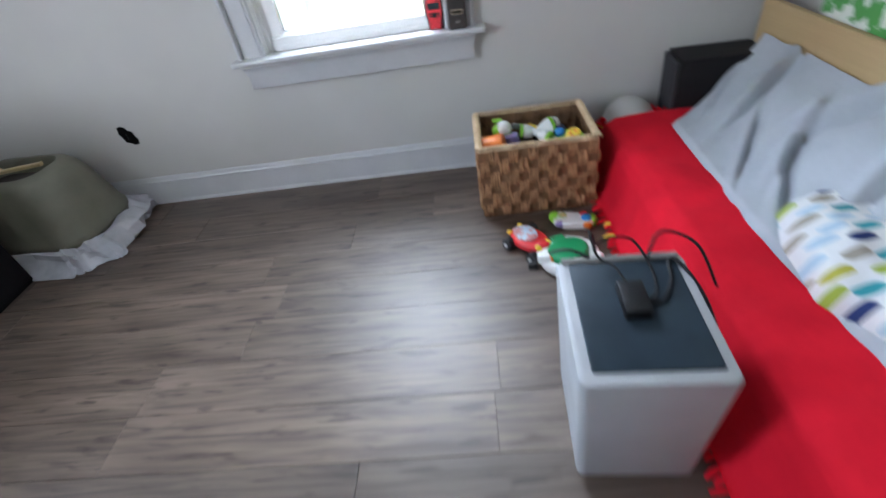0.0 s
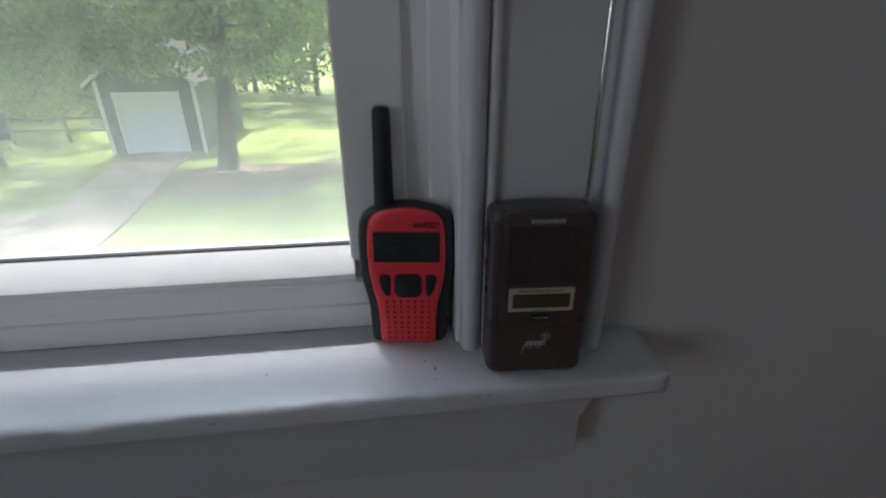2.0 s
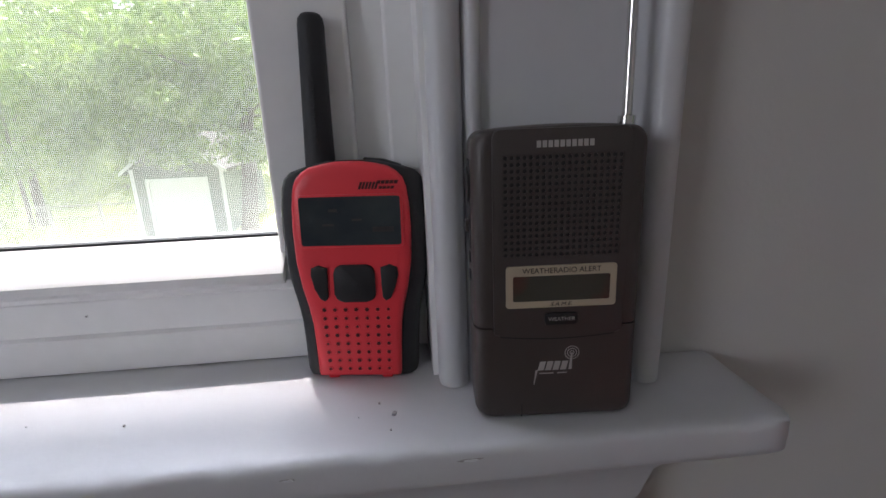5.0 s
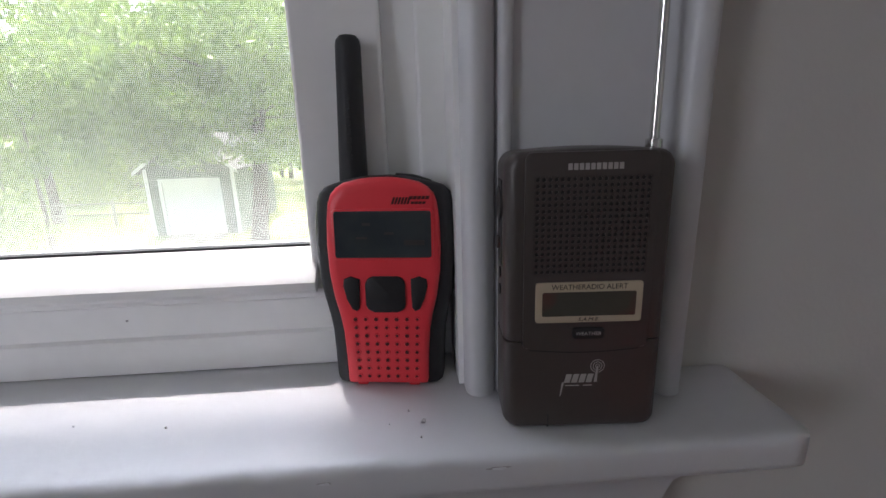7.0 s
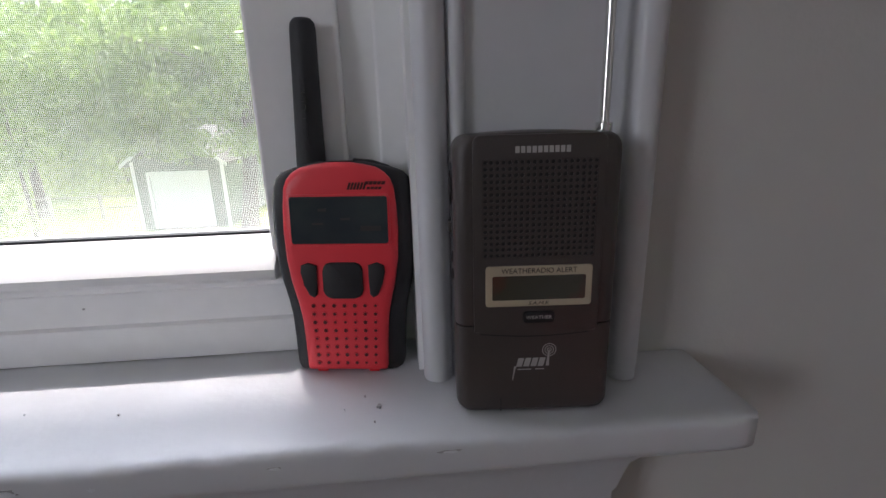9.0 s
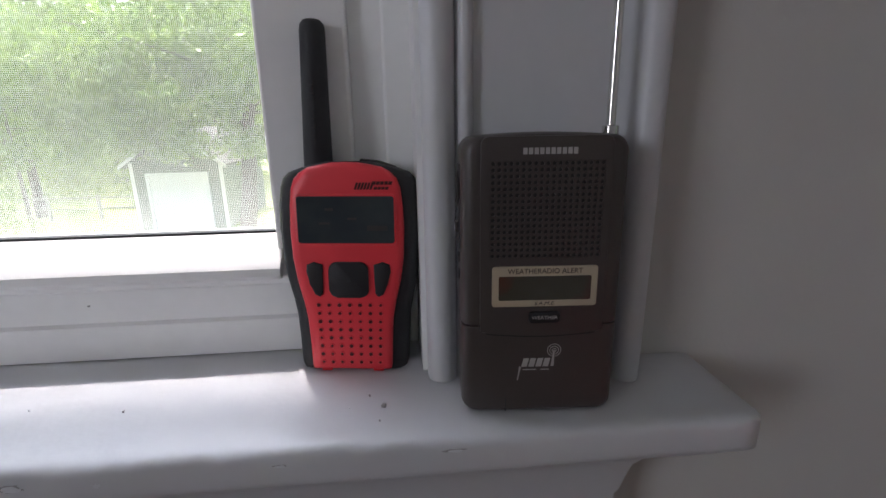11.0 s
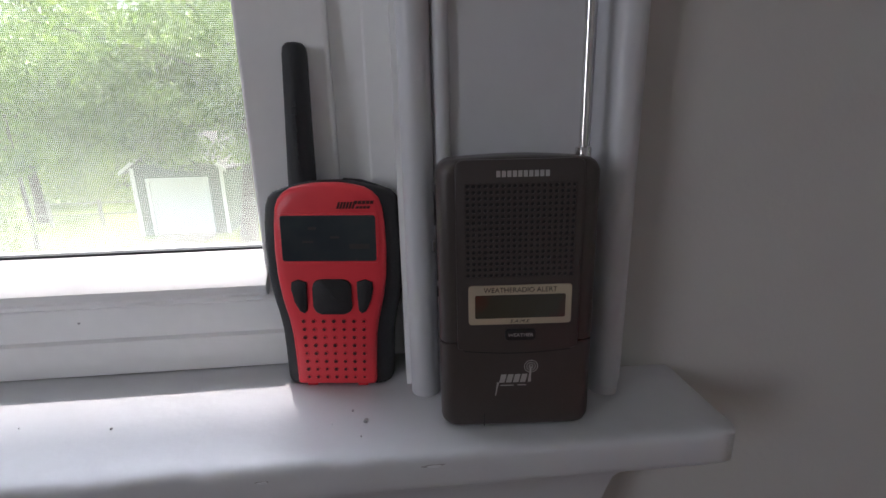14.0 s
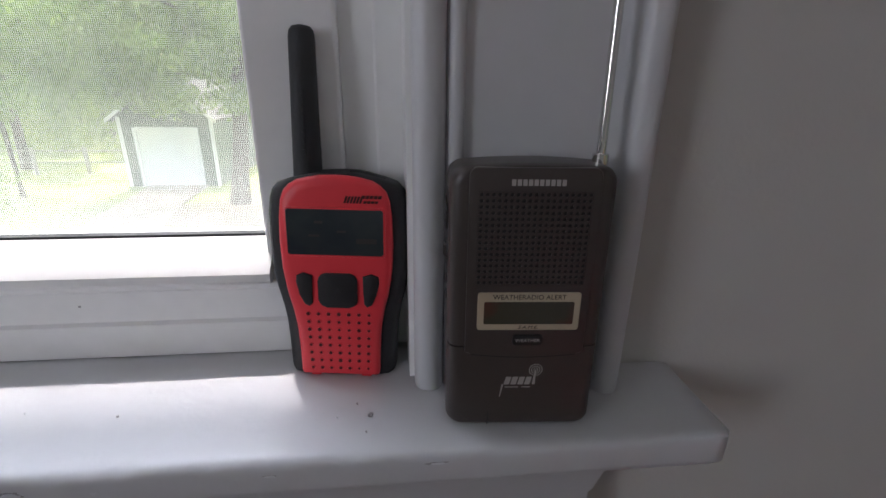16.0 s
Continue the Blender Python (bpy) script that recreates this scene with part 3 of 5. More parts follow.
_c = [(_rng.uniform(-40, -12), _rng.uniform(26, 33), GROUND + 0.3 + 2.6 * _rng.random(), _rng.uniform(0.6, 1.1)) for i in range(90)]
tagged(new("undergrowth", leaf_cloud("undergrowth", _c, 110, 0.2, M_WOODS, 9)), "low tangled green shrubs beside the garage", "shrubs", kind="stuff")
_b = bmesh.new()
for i in range(26):
    _x, _y = _rng.uniform(-40, 10), _rng.uniform(37, 46)
    join(_b, tube([(_x, _y, GROUND - 0.1), (_x + _rng.uniform(-.4, .4), _y, GROUND + 5), (_x + _rng.uniform(-.8, .8), _y, GROUND + 11)], [0.22, 0.17, 0.08], 8))
tagged(part("far_trunks", _b, M_BARK, smooth=60), "dark slender trunks among the woods", "woods", kind="stuff")


M_FENCE = surface("weathered_wood", (0.36, 0.34, 0.31), (0.28, 0.26, 0.24), scale=3, rough=0.9, fine=0.1)


def rail_fence():
    f = thing("rail_fence", "weathered grey two-rail fence beside the garage", "fence")
    for i in range(5):
        part("post", box(-20.5 + 2.2 * i, -20.38 + 2.2 * i, 23.9, 24.02, GROUND - 0.2, GROUND + 1.2), M_FENCE, f)
    for z in (0.55, 1.05):
        part("rail", box(-20.6, -11.3, 23.86, 23.9, GROUND + z, GROUND + z + 0.07), M_FENCE, f)


rail_fence()

# ---- things on the sill ----
M_BROWN = surface("bronze_brown_plastic", (0.060, 0.049, 0.044), (0.052, 0.043, 0.038), scale=20, rough=0.36, bump=0.08, bump_scale=900, fine=0.05)
M_BROWN_DARK = surface("dark_brown_plastic", (0.018, 0.015, 0.014), scale=20, rough=0.5)
M_BLACK = surface("black_plastic", (0.012, 0.012, 0.013), (0.016, 0.016, 0.017), scale=30, rough=0.45, bump=0.06, bump_scale=600)
M_RUBBER = surface("black_rubber", (0.017, 0.018, 0.020), (0.022, 0.023, 0.025), scale=60, rough=0.6, bump=0.15, bump_scale=500)
M_RED = surface("red_plastic", (0.86, 0.050, 0.064), (0.80, 0.044, 0.058), scale=25, rough=0.36, bump=0.04, bump_scale=700)
M_RED_DARK = surface("deep_red_holes_and_print", (0.075, 0.004, 0.005), scale=25, rough=0.6)
M_CREAM = surface("cream_print", (0.47, 0.39, 0.28), (0.42, 0.35, 0.25), scale=40, rough=0.5)
M_SILVER = surface("silver_print", (0.42, 0.40, 0.38), scale=40, rough=0.4)
M_INK = surface("black_ink", (0.02, 0.017, 0.015), scale=40, rough=0.6)
M_LCD = surface("dark_lcd", (0.036, 0.046, 0.048), (0.026, 0.034, 0.040), scale=40, rough=0.12, contrast=(0.4, 0.6))
M_LCD2 = surface("amber_lcd", (0.055, 0.050, 0.034), (0.115, 0.028, 0.020), scale=22, rough=0.15, contrast=(0.45, 0.6))
M_CHROME = surface("chrome", (0.75, 0.74, 0.72), (0.68, 0.67, 0.66), scale=60, rough=0.14, metal=1.0)


def lettering(words, size, material, parent, m, label="", shear=0.0, width=1.0):
    """Flat raised lettering, 0.15 mm thick, from the built-in font; m places its centre, read along x and up z."""
    cu = bpy.data.curves.new("lettering", "FONT")
    cu.body, cu.size, cu.align_x, cu.align_y, cu.extrude, cu.shear = words, size, "CENTER", "CENTER", 0.00008, shear
    tmp = bpy.data.objects.new("lettering", cu)
    me = bpy.data.meshes.new_from_object(tmp)
    bpy.data.objects.remove(tmp)
    bpy.data.curves.remove(cu)
    me.transform(Matrix.Diagonal((width, 1, 1, 1)))
    me.materials.append(material)
    ob = new("lettering", me)
    ob.parent = parent
    ob.matrix_local = m @ pose(0, 0, 0, 90, 0, 0)
    if label:
        ob["label"] = label
    return ob


def perforated(x0, x1, z0, z1, nx, nz, r, y0, y1, sides=8):
    """A thin plate from y0 (front) to y1 with a grid of round holes through it."""
    bm = bmesh.new()
    wx, wz = (x1 - x0) / nx, (z1 - z0) / nz
    for i in range(nx):
        for j in range(nz):
            cx, cz = x0 + (i + 0.5) * wx, z0 + (j + 0.5) * wz
            ring, edge, deep = [], [], []
            for k in range(sides):
                a = 2 * math.pi * k / sides + math.pi / sides
                c, s = math.cos(a), math.sin(a)
                f = 0.5 / max(abs(c), abs(s))
                edge.append(bm.verts.new((cx + wx * f * c, y0, cz + wz * f * s)))
                ring.append(bm.verts.new((cx + r * c, y0, cz + r * s)))
                deep.append(bm.verts.new((cx + r * c, y1, cz + r * s)))
            for k in range(sides):
                q = (k + 1) % sides
                bm.faces.new((edge[k], edge[q], ring[q], ring[k]))
                bm.faces.new((ring[k], ring[q], deep[q], deep[k]))
            # the cell's corners between the eight edge points
            for k in range(sides):
                q = (k + 1) % sides
                a, b = edge[k].co, edge[q].co
                if abs(a.x - b.x) > 1e-7 and abs(a.z - b.z) > 1e-7:
                    bm.faces.new((edge[k], edge[q], bm.verts.new((max(a.x, b.x) if a.x > cx else min(a.x, b.x), y0, max(a.z, b.z) if a.z > cz else min(a.z, b.z)))))
    return bm


def brand_bars(n, w, h, x, z, y, material, parent, slant=0.0, gap=0.25):
    """A row of plain upright bars where a maker's mark stands."""
    step = w / n
    for i in range(n):
        hh = h * 0.82
        a = x - w / 2 + i * step
        part("brand_mark", prism([(a, z), (a + step * (1 - gap), z), (a + step * (1 - gap) + slant * hh, z + hh), (a + slant * hh, z + hh)], y - 0.00012, y + 0.0001, "y"), material, parent)


def weather_radio():
    w, h, d = 0.0790, 0.1402, 0.031
    o = thing("weather_radio", "dark brown handheld weather alert radio on the sill", "radio", at=pose(0.0545, 1.8995, SILL + 0.0010, -1.0, 0, -4.0))

    def edge(z0, z1, r0, r1):
        pts = []
        for cx, cz, r, a0 in ((w / 2 - r1, z1 - r1, r1, 0), (-w / 2 + r1, z1 - r1, r1, 90), (-w / 2 + r0, z0 + r0, r0, 180), (w / 2 - r0, z0 + r0, r0, 270)):
            pts += arc(cx, cz, r, a0, a0 + 90, 5)
        return pts
    top_edge = edge(0.0495, h, 0.0004, 0.0065)
    # gently arched top
    top_edge = [(x, z + (0.0022 * (1 - (2 * x / w) ** 2) if z > h - 0.002 else 0)) for x, z in top_edge]
    top_extra = [(x, h + 0.0022 * (1 - (2 * x / w) ** 2)) for x in (0.024, 0.016, 0.008, 0.0, -0.008, -0.016, -0.024)]
    k = next(i for i, p in enumerate(top_edge) if p[0] < 0)
    top_edge = top_edge[:k] + top_extra + top_edge[k:]
    def block(pts, zc, y0, keep):
        """The outline drawn back from y0, its front and rear edges rounded over; keep: the flat edge at the joint
        stays.
        """
        rings = []
        for k, y in ((0.0064, 0.0), (0.0038, 0.0006), (0.0018, 0.0020), (0.0005, 0.0044), (0.0, 0.0070), (0.0, d - 0.0036), (0.0007, d - 0.0016), (0.0018, d - 0.0005), (0.0036, d)):
            rings.append([(x * (1 - k / (w / 2)), max(y, y0), z if abs(z - keep) < 0.0006 else z + 0.4 * (k if z < keep - 0.02 or (z < keep and keep < 0.05) and z < 0.02 else -k if z > keep else 0) * min(1, abs(z - keep) / 0.02)) for x, z in pts])
        return lofted(rings)
    body = part("upper_case", block(top_edge, 0, 0.0, 0.0495), M_BROWN, o, smooth=40)
    cover = part("battery_cover", block(edge(0.0, 0.0485, 0.0060, 0.0004), 0, 0.0002, 0.0485), M_BROWN, o, smooth=40)
    part("core", box(-w / 2 + 0.004, w / 2 - 0.004, 0.004, d - 0.004, 0.044, 0.056), M_BROWN_DARK, body)
    # raised front with a bowed lower lip
    lip = [(-0.0265 + 0.053 * i / 12, 0.0452 - 0.0016 * math.sin(math.pi * i / 12)) for i in range(13)]
    front = lip + arc(0.0285, 0.0475, 0.002, -60, 0, 3) + [(0.0305, 0.120)] + arc(0.0265, 0.1368, 0.004, 0, 90, 4) + arc(-0.0265, 0.1368, 0.004, 90, 180, 4) + [(-0.0305, 0.120)] + arc(-0.0285, 0.0475, 0.002, 180, 240, 3)
    part("front_panel", prism(front, -0.0010, 0.003, "y", bevel=0.0008, seg=2), M_BROWN, body, smooth=40)
    # black strip along the lip, painting the shadow in the gap below it
    seam_shade = [(x, z - 0.0010) for x, z in lip] + [(0.0310, 0.0480), (0.0310, 0.0498)] + [(0.0300, 0.0498)] + [(x, z + 0.001) for x, z in lip[::-1]] + [(-0.0300, 0.0498), (-0.0310, 0.0498), (-0.0310, 0.0480)]
    part("seam_shade", prism(seam_shade, -0.0002, 0.002, "y"), M_BLACK, body)
    gr = part("speaker_grille", perforated(-0.0262, 0.0268, 0.0838, 0.1300, 19, 16, 0.00098, -0.00165, -0.00105), M_BROWN, body, "grille with fine round holes")
    part("grille_backing", box(-0.0262, 0.0268, -0.00112, -0.00102, 0.0838, 0.1300), M_BLACK, gr)
    brand_bars(10, 0.0255, 0.0036, 0.0015, 0.1326, -0.00102, M_SILVER, body)
    disp = part("display_frame", prism(round_rect(0.0512, 0.0205, 0.0016, 4, 0.0008, 0.0697), -0.0018, -0.0006, "y", bevel=0.0003, seg=1), M_CREAM, body, "cream printed display frame", smooth=40)
    part("display", prism(round_rect(0.0448, 0.0122, 0.0008, 3, 0.0008, 0.0690), -0.00195, -0.0015, "y"), M_LCD2, disp, "dark amber display window")
    lettering("WEATHERADIO ALERT", 0.0036, M_INK, disp, pose(0.0008, -0.0019, 0.0775), width=0.98)
    lettering("S.A.M.E.", 0.0024, M_INK, disp, pose(0.0008, -0.0019, 0.0611), shear=0.3, width=1.3)
    btn = part("weather_button", prism(round_rect(0.0155, 0.0060, 0.0018, 4, 0.0012, 0.0537), -0.0022, -0.0006, "y", bevel=0.0006, seg=2), M_BLACK, body, "black button with white lettering", smooth=40)
    lettering("WEATHER", 0.0026, M_SILVER, btn, pose(0.0012, -0.0023, 0.0537), width=1.05)
    # weather service mark: slanted blocks, a mast and rings
    brand_bars(4, 0.0145, 0.0056, -0.0020, 0.0262, 0.0, M_SILVER, cover, slant=0.25, gap=0.22)
    part("brand_mark", prism([(-0.0112, 0.0185), (-0.0103, 0.0262), (-0.0092, 0.0262), (-0.0108, 0.0185)], -0.00012 + 0.0002, 0.0004, "y"), M_SILVER, cover)
    for a, b in ((-0.0085, -0.0015), (0.0005, 0.0050)):
        part("brand_mark", box(a, b, 0.00008, 0.0004, 0.0242, 0.0247), M_SILVER, cover)
    part("brand_mark", prism([(0.0058, 0.0262), (0.0074, 0.0262), (0.0076, 0.0350), (0.0070, 0.0350)], 0.00008, 0.0004, "y"), M_SILVER, cover)
    for r in (0.0012, 0.0024, 0.0036):
        ring = bmesh.new()
        a = [(ring.verts.new((0.0073 + r * math.cos(t), 0.00008, 0.0350 + r * math.sin(t))), ring.verts.new((0.0073 + (r - 0.0004) * math.cos(t), 0.00008, 0.0350 + (r - 0.0004) * math.sin(t)))) for t in [2 * math.pi * i / 24 for i in range(24)]]
        for i in range(24):
            ring.faces.new((a[i][0], a[(i + 1) % 24][0], a[(i + 1) % 24][1], a[i][1]))
        part("brand_mark", ring, M_SILVER, cover)
    # side: tuning wheel, switch and jacks in a recess
    side = part("side_recess", box(-w / 2 - 0.0006, -w / 2 + 0.002, 0.009, 0.022, 0.086, 0.128, 0.0005, 1), M_BLACK, body)
    part("volume_wheel", tube([(-w / 2 - 0.0012, 0.0155, 0.116), (-w / 2 + 0.001, 0.0155, 0.116)], 0.0085, 24), M_BROWN_DARK, side)
    part("switch", box(-w / 2 - 0.0022, -w / 2, 0.0125, 0.018, 0.094, 0.100, 0.0005, 1), M_BROWN, side)
    for z in (0.081, 0.072):
        part("jack", tube([(-w / 2 - 0.0006, 0.0155, z), (-w / 2 + 0.001, 0.0155, z)], 0.0028, 14), M_BLACK, body)
    part("latch", box(-0.0172, -0.0168, -0.0002, 0.004, 0.001, 0.0085), M_BLACK, cover)
    for x in (-0.024, 0.024):
        part("foot", tube([(x, 0.007, -0.0015), (x, 0.007, 0.003)], 0.0022, 10), M_BLACK, o)
        part("foot", tube([(x, 0.024, -0.0015), (x, 0.024, 0.003)], 0.0022, 10), M_BLACK, o)
    ant = part("antenna", tube([(0.0350, 0.0190, 0.132), (0.0350, 0.0190, 0.300)], 0.0023, 14), M_CHROME, o, "chrome telescopic antenna, pulled out", smooth=40)
    part("antenna_section", tube([(0.0350, 0.0190, 0.300), (0.0350, 0.0190, 0.47)], 0.0017, 12), M_CHROME, ant, smooth=40)
    part("antenna_section", tube([(0.0350, 0.0190, 0.47), (0.0350, 0.0190, 0.62)], 0.0012, 10), M_CHROME, ant, smooth=40)
    part("antenna_collar", tube([(0.0350, 0.0190, 0.1385), (0.0350, 0.0190, 0.1445), (0.0350, 0.0190, 0.1450)], [0.0040, 0.0040, 0.003], 16), M_CHROME, ant, smooth=40)


weather_radio()

HALF = [(0.0, 0.0226), (0.003, 0.0232), (0.018, 0.0236), (0.032, 0.0244), (0.042, 0.0260), (0.054, 0.0288), (0.068, 0.0308), (0.084, 0.0314), (0.098, 0.0309), (0.108, 0.0297), (0.113, 0.0280), (0.1165, 0.0248)]


def talkie_outline(grow=0.0, lift=0.0, top=0.1245):
    r = [(h + grow, z) for z, h in HALF]
    cap = [(0.0205, 0.1192), (0.014, 0.1208), (0.007, top - 0.0026), (0.0, top - 0.0024)]
    right = [(x, z + (lift if z > 0.1 else 0)) for x, z in r] + [(x + grow * 0.6, z + lift) for x, z in cap]
    left = [(-x, z) for x, z in right[-2::-1]]
    return right + left


def two_way_radio():
    o = thing("two_way_radio", "red and black two-way radio with stub antenna on the sill", "radio", at=pose(-0.0465, 1.9545, SILL + 0.0012, -4.5, 0.5, -7.0) @ Matrix.Diagonal((1.07, 1.0, 1.035, 1)))
    shrink = lambda k, lift=0.0: talkie_outline(-k, lift)
    # red face, rolled over at its rim
    rings = []
    for k, y in ((0.0, 0.009), (0.0, 0.001), (0.0004, -0.0008), (0.0014, -0.0022), (0.0030, -0.0030), (0.0060, -0.0034)):
        rings.append([(x, y, max(z - (k if z > 0.11 else 0), 0.0008 + k * 0.5)) for x, z in shrink(k)])
    face = part("front_case", lofted(rings[::-1]), M_RED, o, "red front case", smooth=50)
    rings = []
    for k, y in ((-0.0008, 0.0015), (-0.0052, 0.0030), (-0.0082, 0.008), (-0.0086, 0.016), (-0.0068, 0.025), (0.000, 0.029), (0.005, 0.031)):
        rings.append([(x, y, max(z - (max(k, 0) if z > 0.11 else 0), 0.0)) for x, z in talkie_outline(-k, 0.0, 0.1250)])
    part("back_case", lofted(rings[::-1]), M_RUBBER, o, "black rubber-sided back case", smooth=50)
    for s in (-1, 1):
        for i in range(7):
            z = 0.048 + 0.0075 * i
            hw = float(np.interp(z, [p[0] for p in HALF], [p[1] for p in HALF])) + 0.0082
            part("grip_rib", box(s * hw - 0.0007, s * hw + 0.0007, 0.010, 0.022, z, z + 0.0032, 0.0005, 1), M_RUBBER, o)
    # display in a raised rim
    rim = part("display_rim", prism(round_rect(0.0548, 0.0286, 0.0022, 4, 0.0005, 0.0905), -0.0042, -0.0028, "y", bevel=0.0006, seg=2), M_RED, face, smooth=40)
    part("display", prism(round_rect(0.0524, 0.0262, 0.0014, 3, 0.0005, 0.0905), -0.00435, -0.0038, "y"), M_LCD, rim, "dark grey-green display, switched off")
    for x, z, a, b in ((-0.0105, 0.0955, 0.0045, 0.0016), (0.0015, 0.0905, 0.0050, 0.0013), (-0.014, 0.088, 0.006, 0.0012), (0.012, 0.0845, 0.011, 0.0028)):
        part("display_mark", box(x, x + a, -0.00442, -0.0043, z, z + b), M_INK, rim)
    # keys
    part("centre_key", prism(round_rect(0.0218, 0.0208, 0.0045, 5, 0.0008, 0.0562), -0.0050, -0.0028, "y", bevel=0.0011, seg=3), M_BLACK, face, "black rubber centre key", smooth=40)
    part("key_dot", prism(arc(0.0008, 0.0562, 0.0016, 0, 345, 15), -0.0053, -0.0048, "y"), M_RUBBER, face)
    for s in (-1, 1):
        pts = [(0.0145, 0.0700), (0.0195, 0.0715), (0.0235, 0.0700), (0.0240, 0.0665), (0.0222, 0.0600), (0.0195, 0.0545), (0.0168, 0.0532), (0.0150, 0.0550), (0.0148, 0.0620)]
        part("side_key", prism([(0.0008 + s * (x * 0.97), 0.0562 + (z - 0.0622) * 1.12) for x, z in pts], -0.0049, -0.0028, "y", bevel=0.0009, seg=3), M_BLACK, face, "black rubber side key", smooth=40)
    # speaker: rimmed dimples, some of them pierced
    _sh = random.Random(3)
    for j in range(8):
        for i in range(7):
            x = (-3 + i) * 0.0054 * (1.0 + 0.010 * j) + 0.0006
            z = 0.0060 + 0.00500 * j
            bm = bmesh.new()
            rs = [[bm.verts.new((x + r * math.cos(2 * math.pi * k / 12), y, z + r * math.sin(2 * math.pi * k / 12))) for k in range(12)] for r, y in ((0.0017, -0.0033), (0.00145, -0.00372), (0.0012, -0.0037), (0.0009, -0.0030))]
            for a, b in zip(rs, rs[1:]):
                for k in range(12):
                    bm.faces.new((a[k], a[(k + 1) % 12], b[(k + 1) % 12], b[k]))
            part("speaker_rim", bm, M_RED, face, smooth=60)
            # flat dark red disc, its colour standing for the shade inside the hole
            part("speaker_hole", prism(arc(x, z, _sh.uniform(0.0007, 0.0011), 0, 330, 11), -0.00350, -0.0030, "y"), M_RED_DARK, face)
    brand_bars(6, 0.010, 0.0046, 0.0105, 0.1072, -0.0036, M_RED_DARK, face, slant=0.35, gap=0.3)
    brand_bars(5, 0.011, 0.0022, 0.0205, 0.1098, -0.0036, M_RED_DARK, face, slant=0.35, gap=0.15)
    brand_bars(4, 0.008, 0.0017, 0.0200, 0.1072, -0.0036, M_RED_DARK, face, slant=0.35, gap=0.15)
    part("antenna", tube([(-0.0182, 0.0165, 0.110), (-0.0182, 0.0165, 0.122), (-0.0181, 0.0165, 0.155), (-0.0179, 0.0165, 0.1935), (-0.0179, 0.0165, 0.1970), (-0.0179, 0.0165, 0.1990), (-0.0179, 0.0165, 0.1996)],
                         [0.0082, 0.0080, 0.0074, 0.0069, 0.0064, 0.0048, 0.0025], 20), M_RUBBER, o, "black rubber stub antenna", smooth=50)
    for i in range(8):
        part("brand_mark", box(-0.0188, -0.0168, 0.0080, 0.0089, 0.132 + 0.0046 * i, 0.1348 + 0.0046 * i), M_RUBBER, o)
    part("top_rim", tube([(0.006, 0.014, 0.1205), (0.016, 0.014, 0.1195), (0.025, 0.014, 0.1165)], 0.0035, 8), M_RUBBER, o, smooth=50)
    for x in (-0.015, 0.015):
        part("foot", box(x - 0.003, x + 0.003, 0.0, 0.006, -0.0012, 0.002, 0.0006, 1), M_RED, o)


two_way_radio()


# ---- wear on the sill ----
M_CHIP = surface("flaked_paint", (0.72, 0.73, 0.75), (0.66, 0.67, 0.69), scale=300, rough=0.7)
# grey for the specks, and for the shade painted round each chip
M_CHIP_DARK = surface("chip_shade_and_specks", (0.42, 0.41, 0.41), (0.34, 0.335, 0.33), scale=300, rough=0.8)


def flake(cx, z, w, h, seed, name, material, out):
    """A ragged flake on the nose's face."""
    pts = []
    for i in range(14):
        a = 2 * math.pi * i / 14
        q = 1 + 0.8 * noise.noise((math.cos(a) * 2 + seed, math.sin(a) * 2, seed))
        pts.append((cx + w * q * math.cos(a), z + h * q * math.sin(a)))
    return part(name, prism(pts, 1.884 - out, 1.886, "y"), material, window)


_rc = random.Random(77)
for cx, zz, w, h in ((0.009, 0.7045, 0.0048, 0.0007), (-0.158, 0.7000, 0.0022, 0.0014), (-0.195, 0.7015, 0.0055, 0.0020), (-0.30, 0.7020, 0.0035, 0.0012), (-0.43, 0.7025, 0.0040, 0.0012), (-0.52, 0.7010, 0.0030, 0.0010), (-0.075, 0.7030, 0.0030, 0.0008)):
    # the larger grey flake paints the shadow line at the chip's edge
    flake(cx, zz, w, h, cx * 50, "paint_chip", M_CHIP_DARK, 0.0002)
    flake(cx + 0.0006, zz - 0.0003, w * 0.8, h * 0.75, cx * 50 + 3, "paint_chip", M_CHIP, 0.0005)
for i in range(7):
    x, y = _rc.uniform(-0.62, 0.10), _rc.uniform(1.895, 1.955)
    s = _rc.uniform(0.0003, 0.0006)
    part("speck", prism([(x - s, y - s * 0.6), (x + s, y - s), (x + s * 0.7, y + s), (x - s * 0.8, y + s * 0.5)], SILL - 0.001, SILL + 0.0009, "z"), M_CHIP_DARK if i % 2 else M_CHIP, window)
part("speck", prism([(-0.0275, 1.914), (-0.0255, 1.9135), (-0.0250, 1.9160), (-0.0265, 1.9165)], SILL - 0.001, SILL + 0.0012, "z"), M_CHIP_DARK, window)
for x, z in ((-0.215, 0.7485), (-0.36, 0.744), (-0.55, 0.751)):
    part("speck", box(x, x + 0.0012, 1.9878, 1.989, z, z + 0.0010), M_CHIP_DARK, window)

# ---- the basket and the toys in it ----
M_WICKER = surface("water_hyacinth", (0.50, 0.285, 0.135), (0.33, 0.175, 0.078), scale=18, rough=0.6, fine=0.2, bump=0.4, bump_scale=160)
M_WICKER_FLAT = surface("flat_weave", (0.25, 0.135, 0.062), (0.16, 0.085, 0.038), scale=14, rough=0.6, fine=0.2, bump=0.3, bump_scale=120)
# about half the flat weave's colour, for the inside of the basket
M_WICKER_IN = surface("darker_inner_weave", (0.13, 0.07, 0.035), (0.08, 0.045, 0.022), scale=20, rough=0.8, fine=0.2)
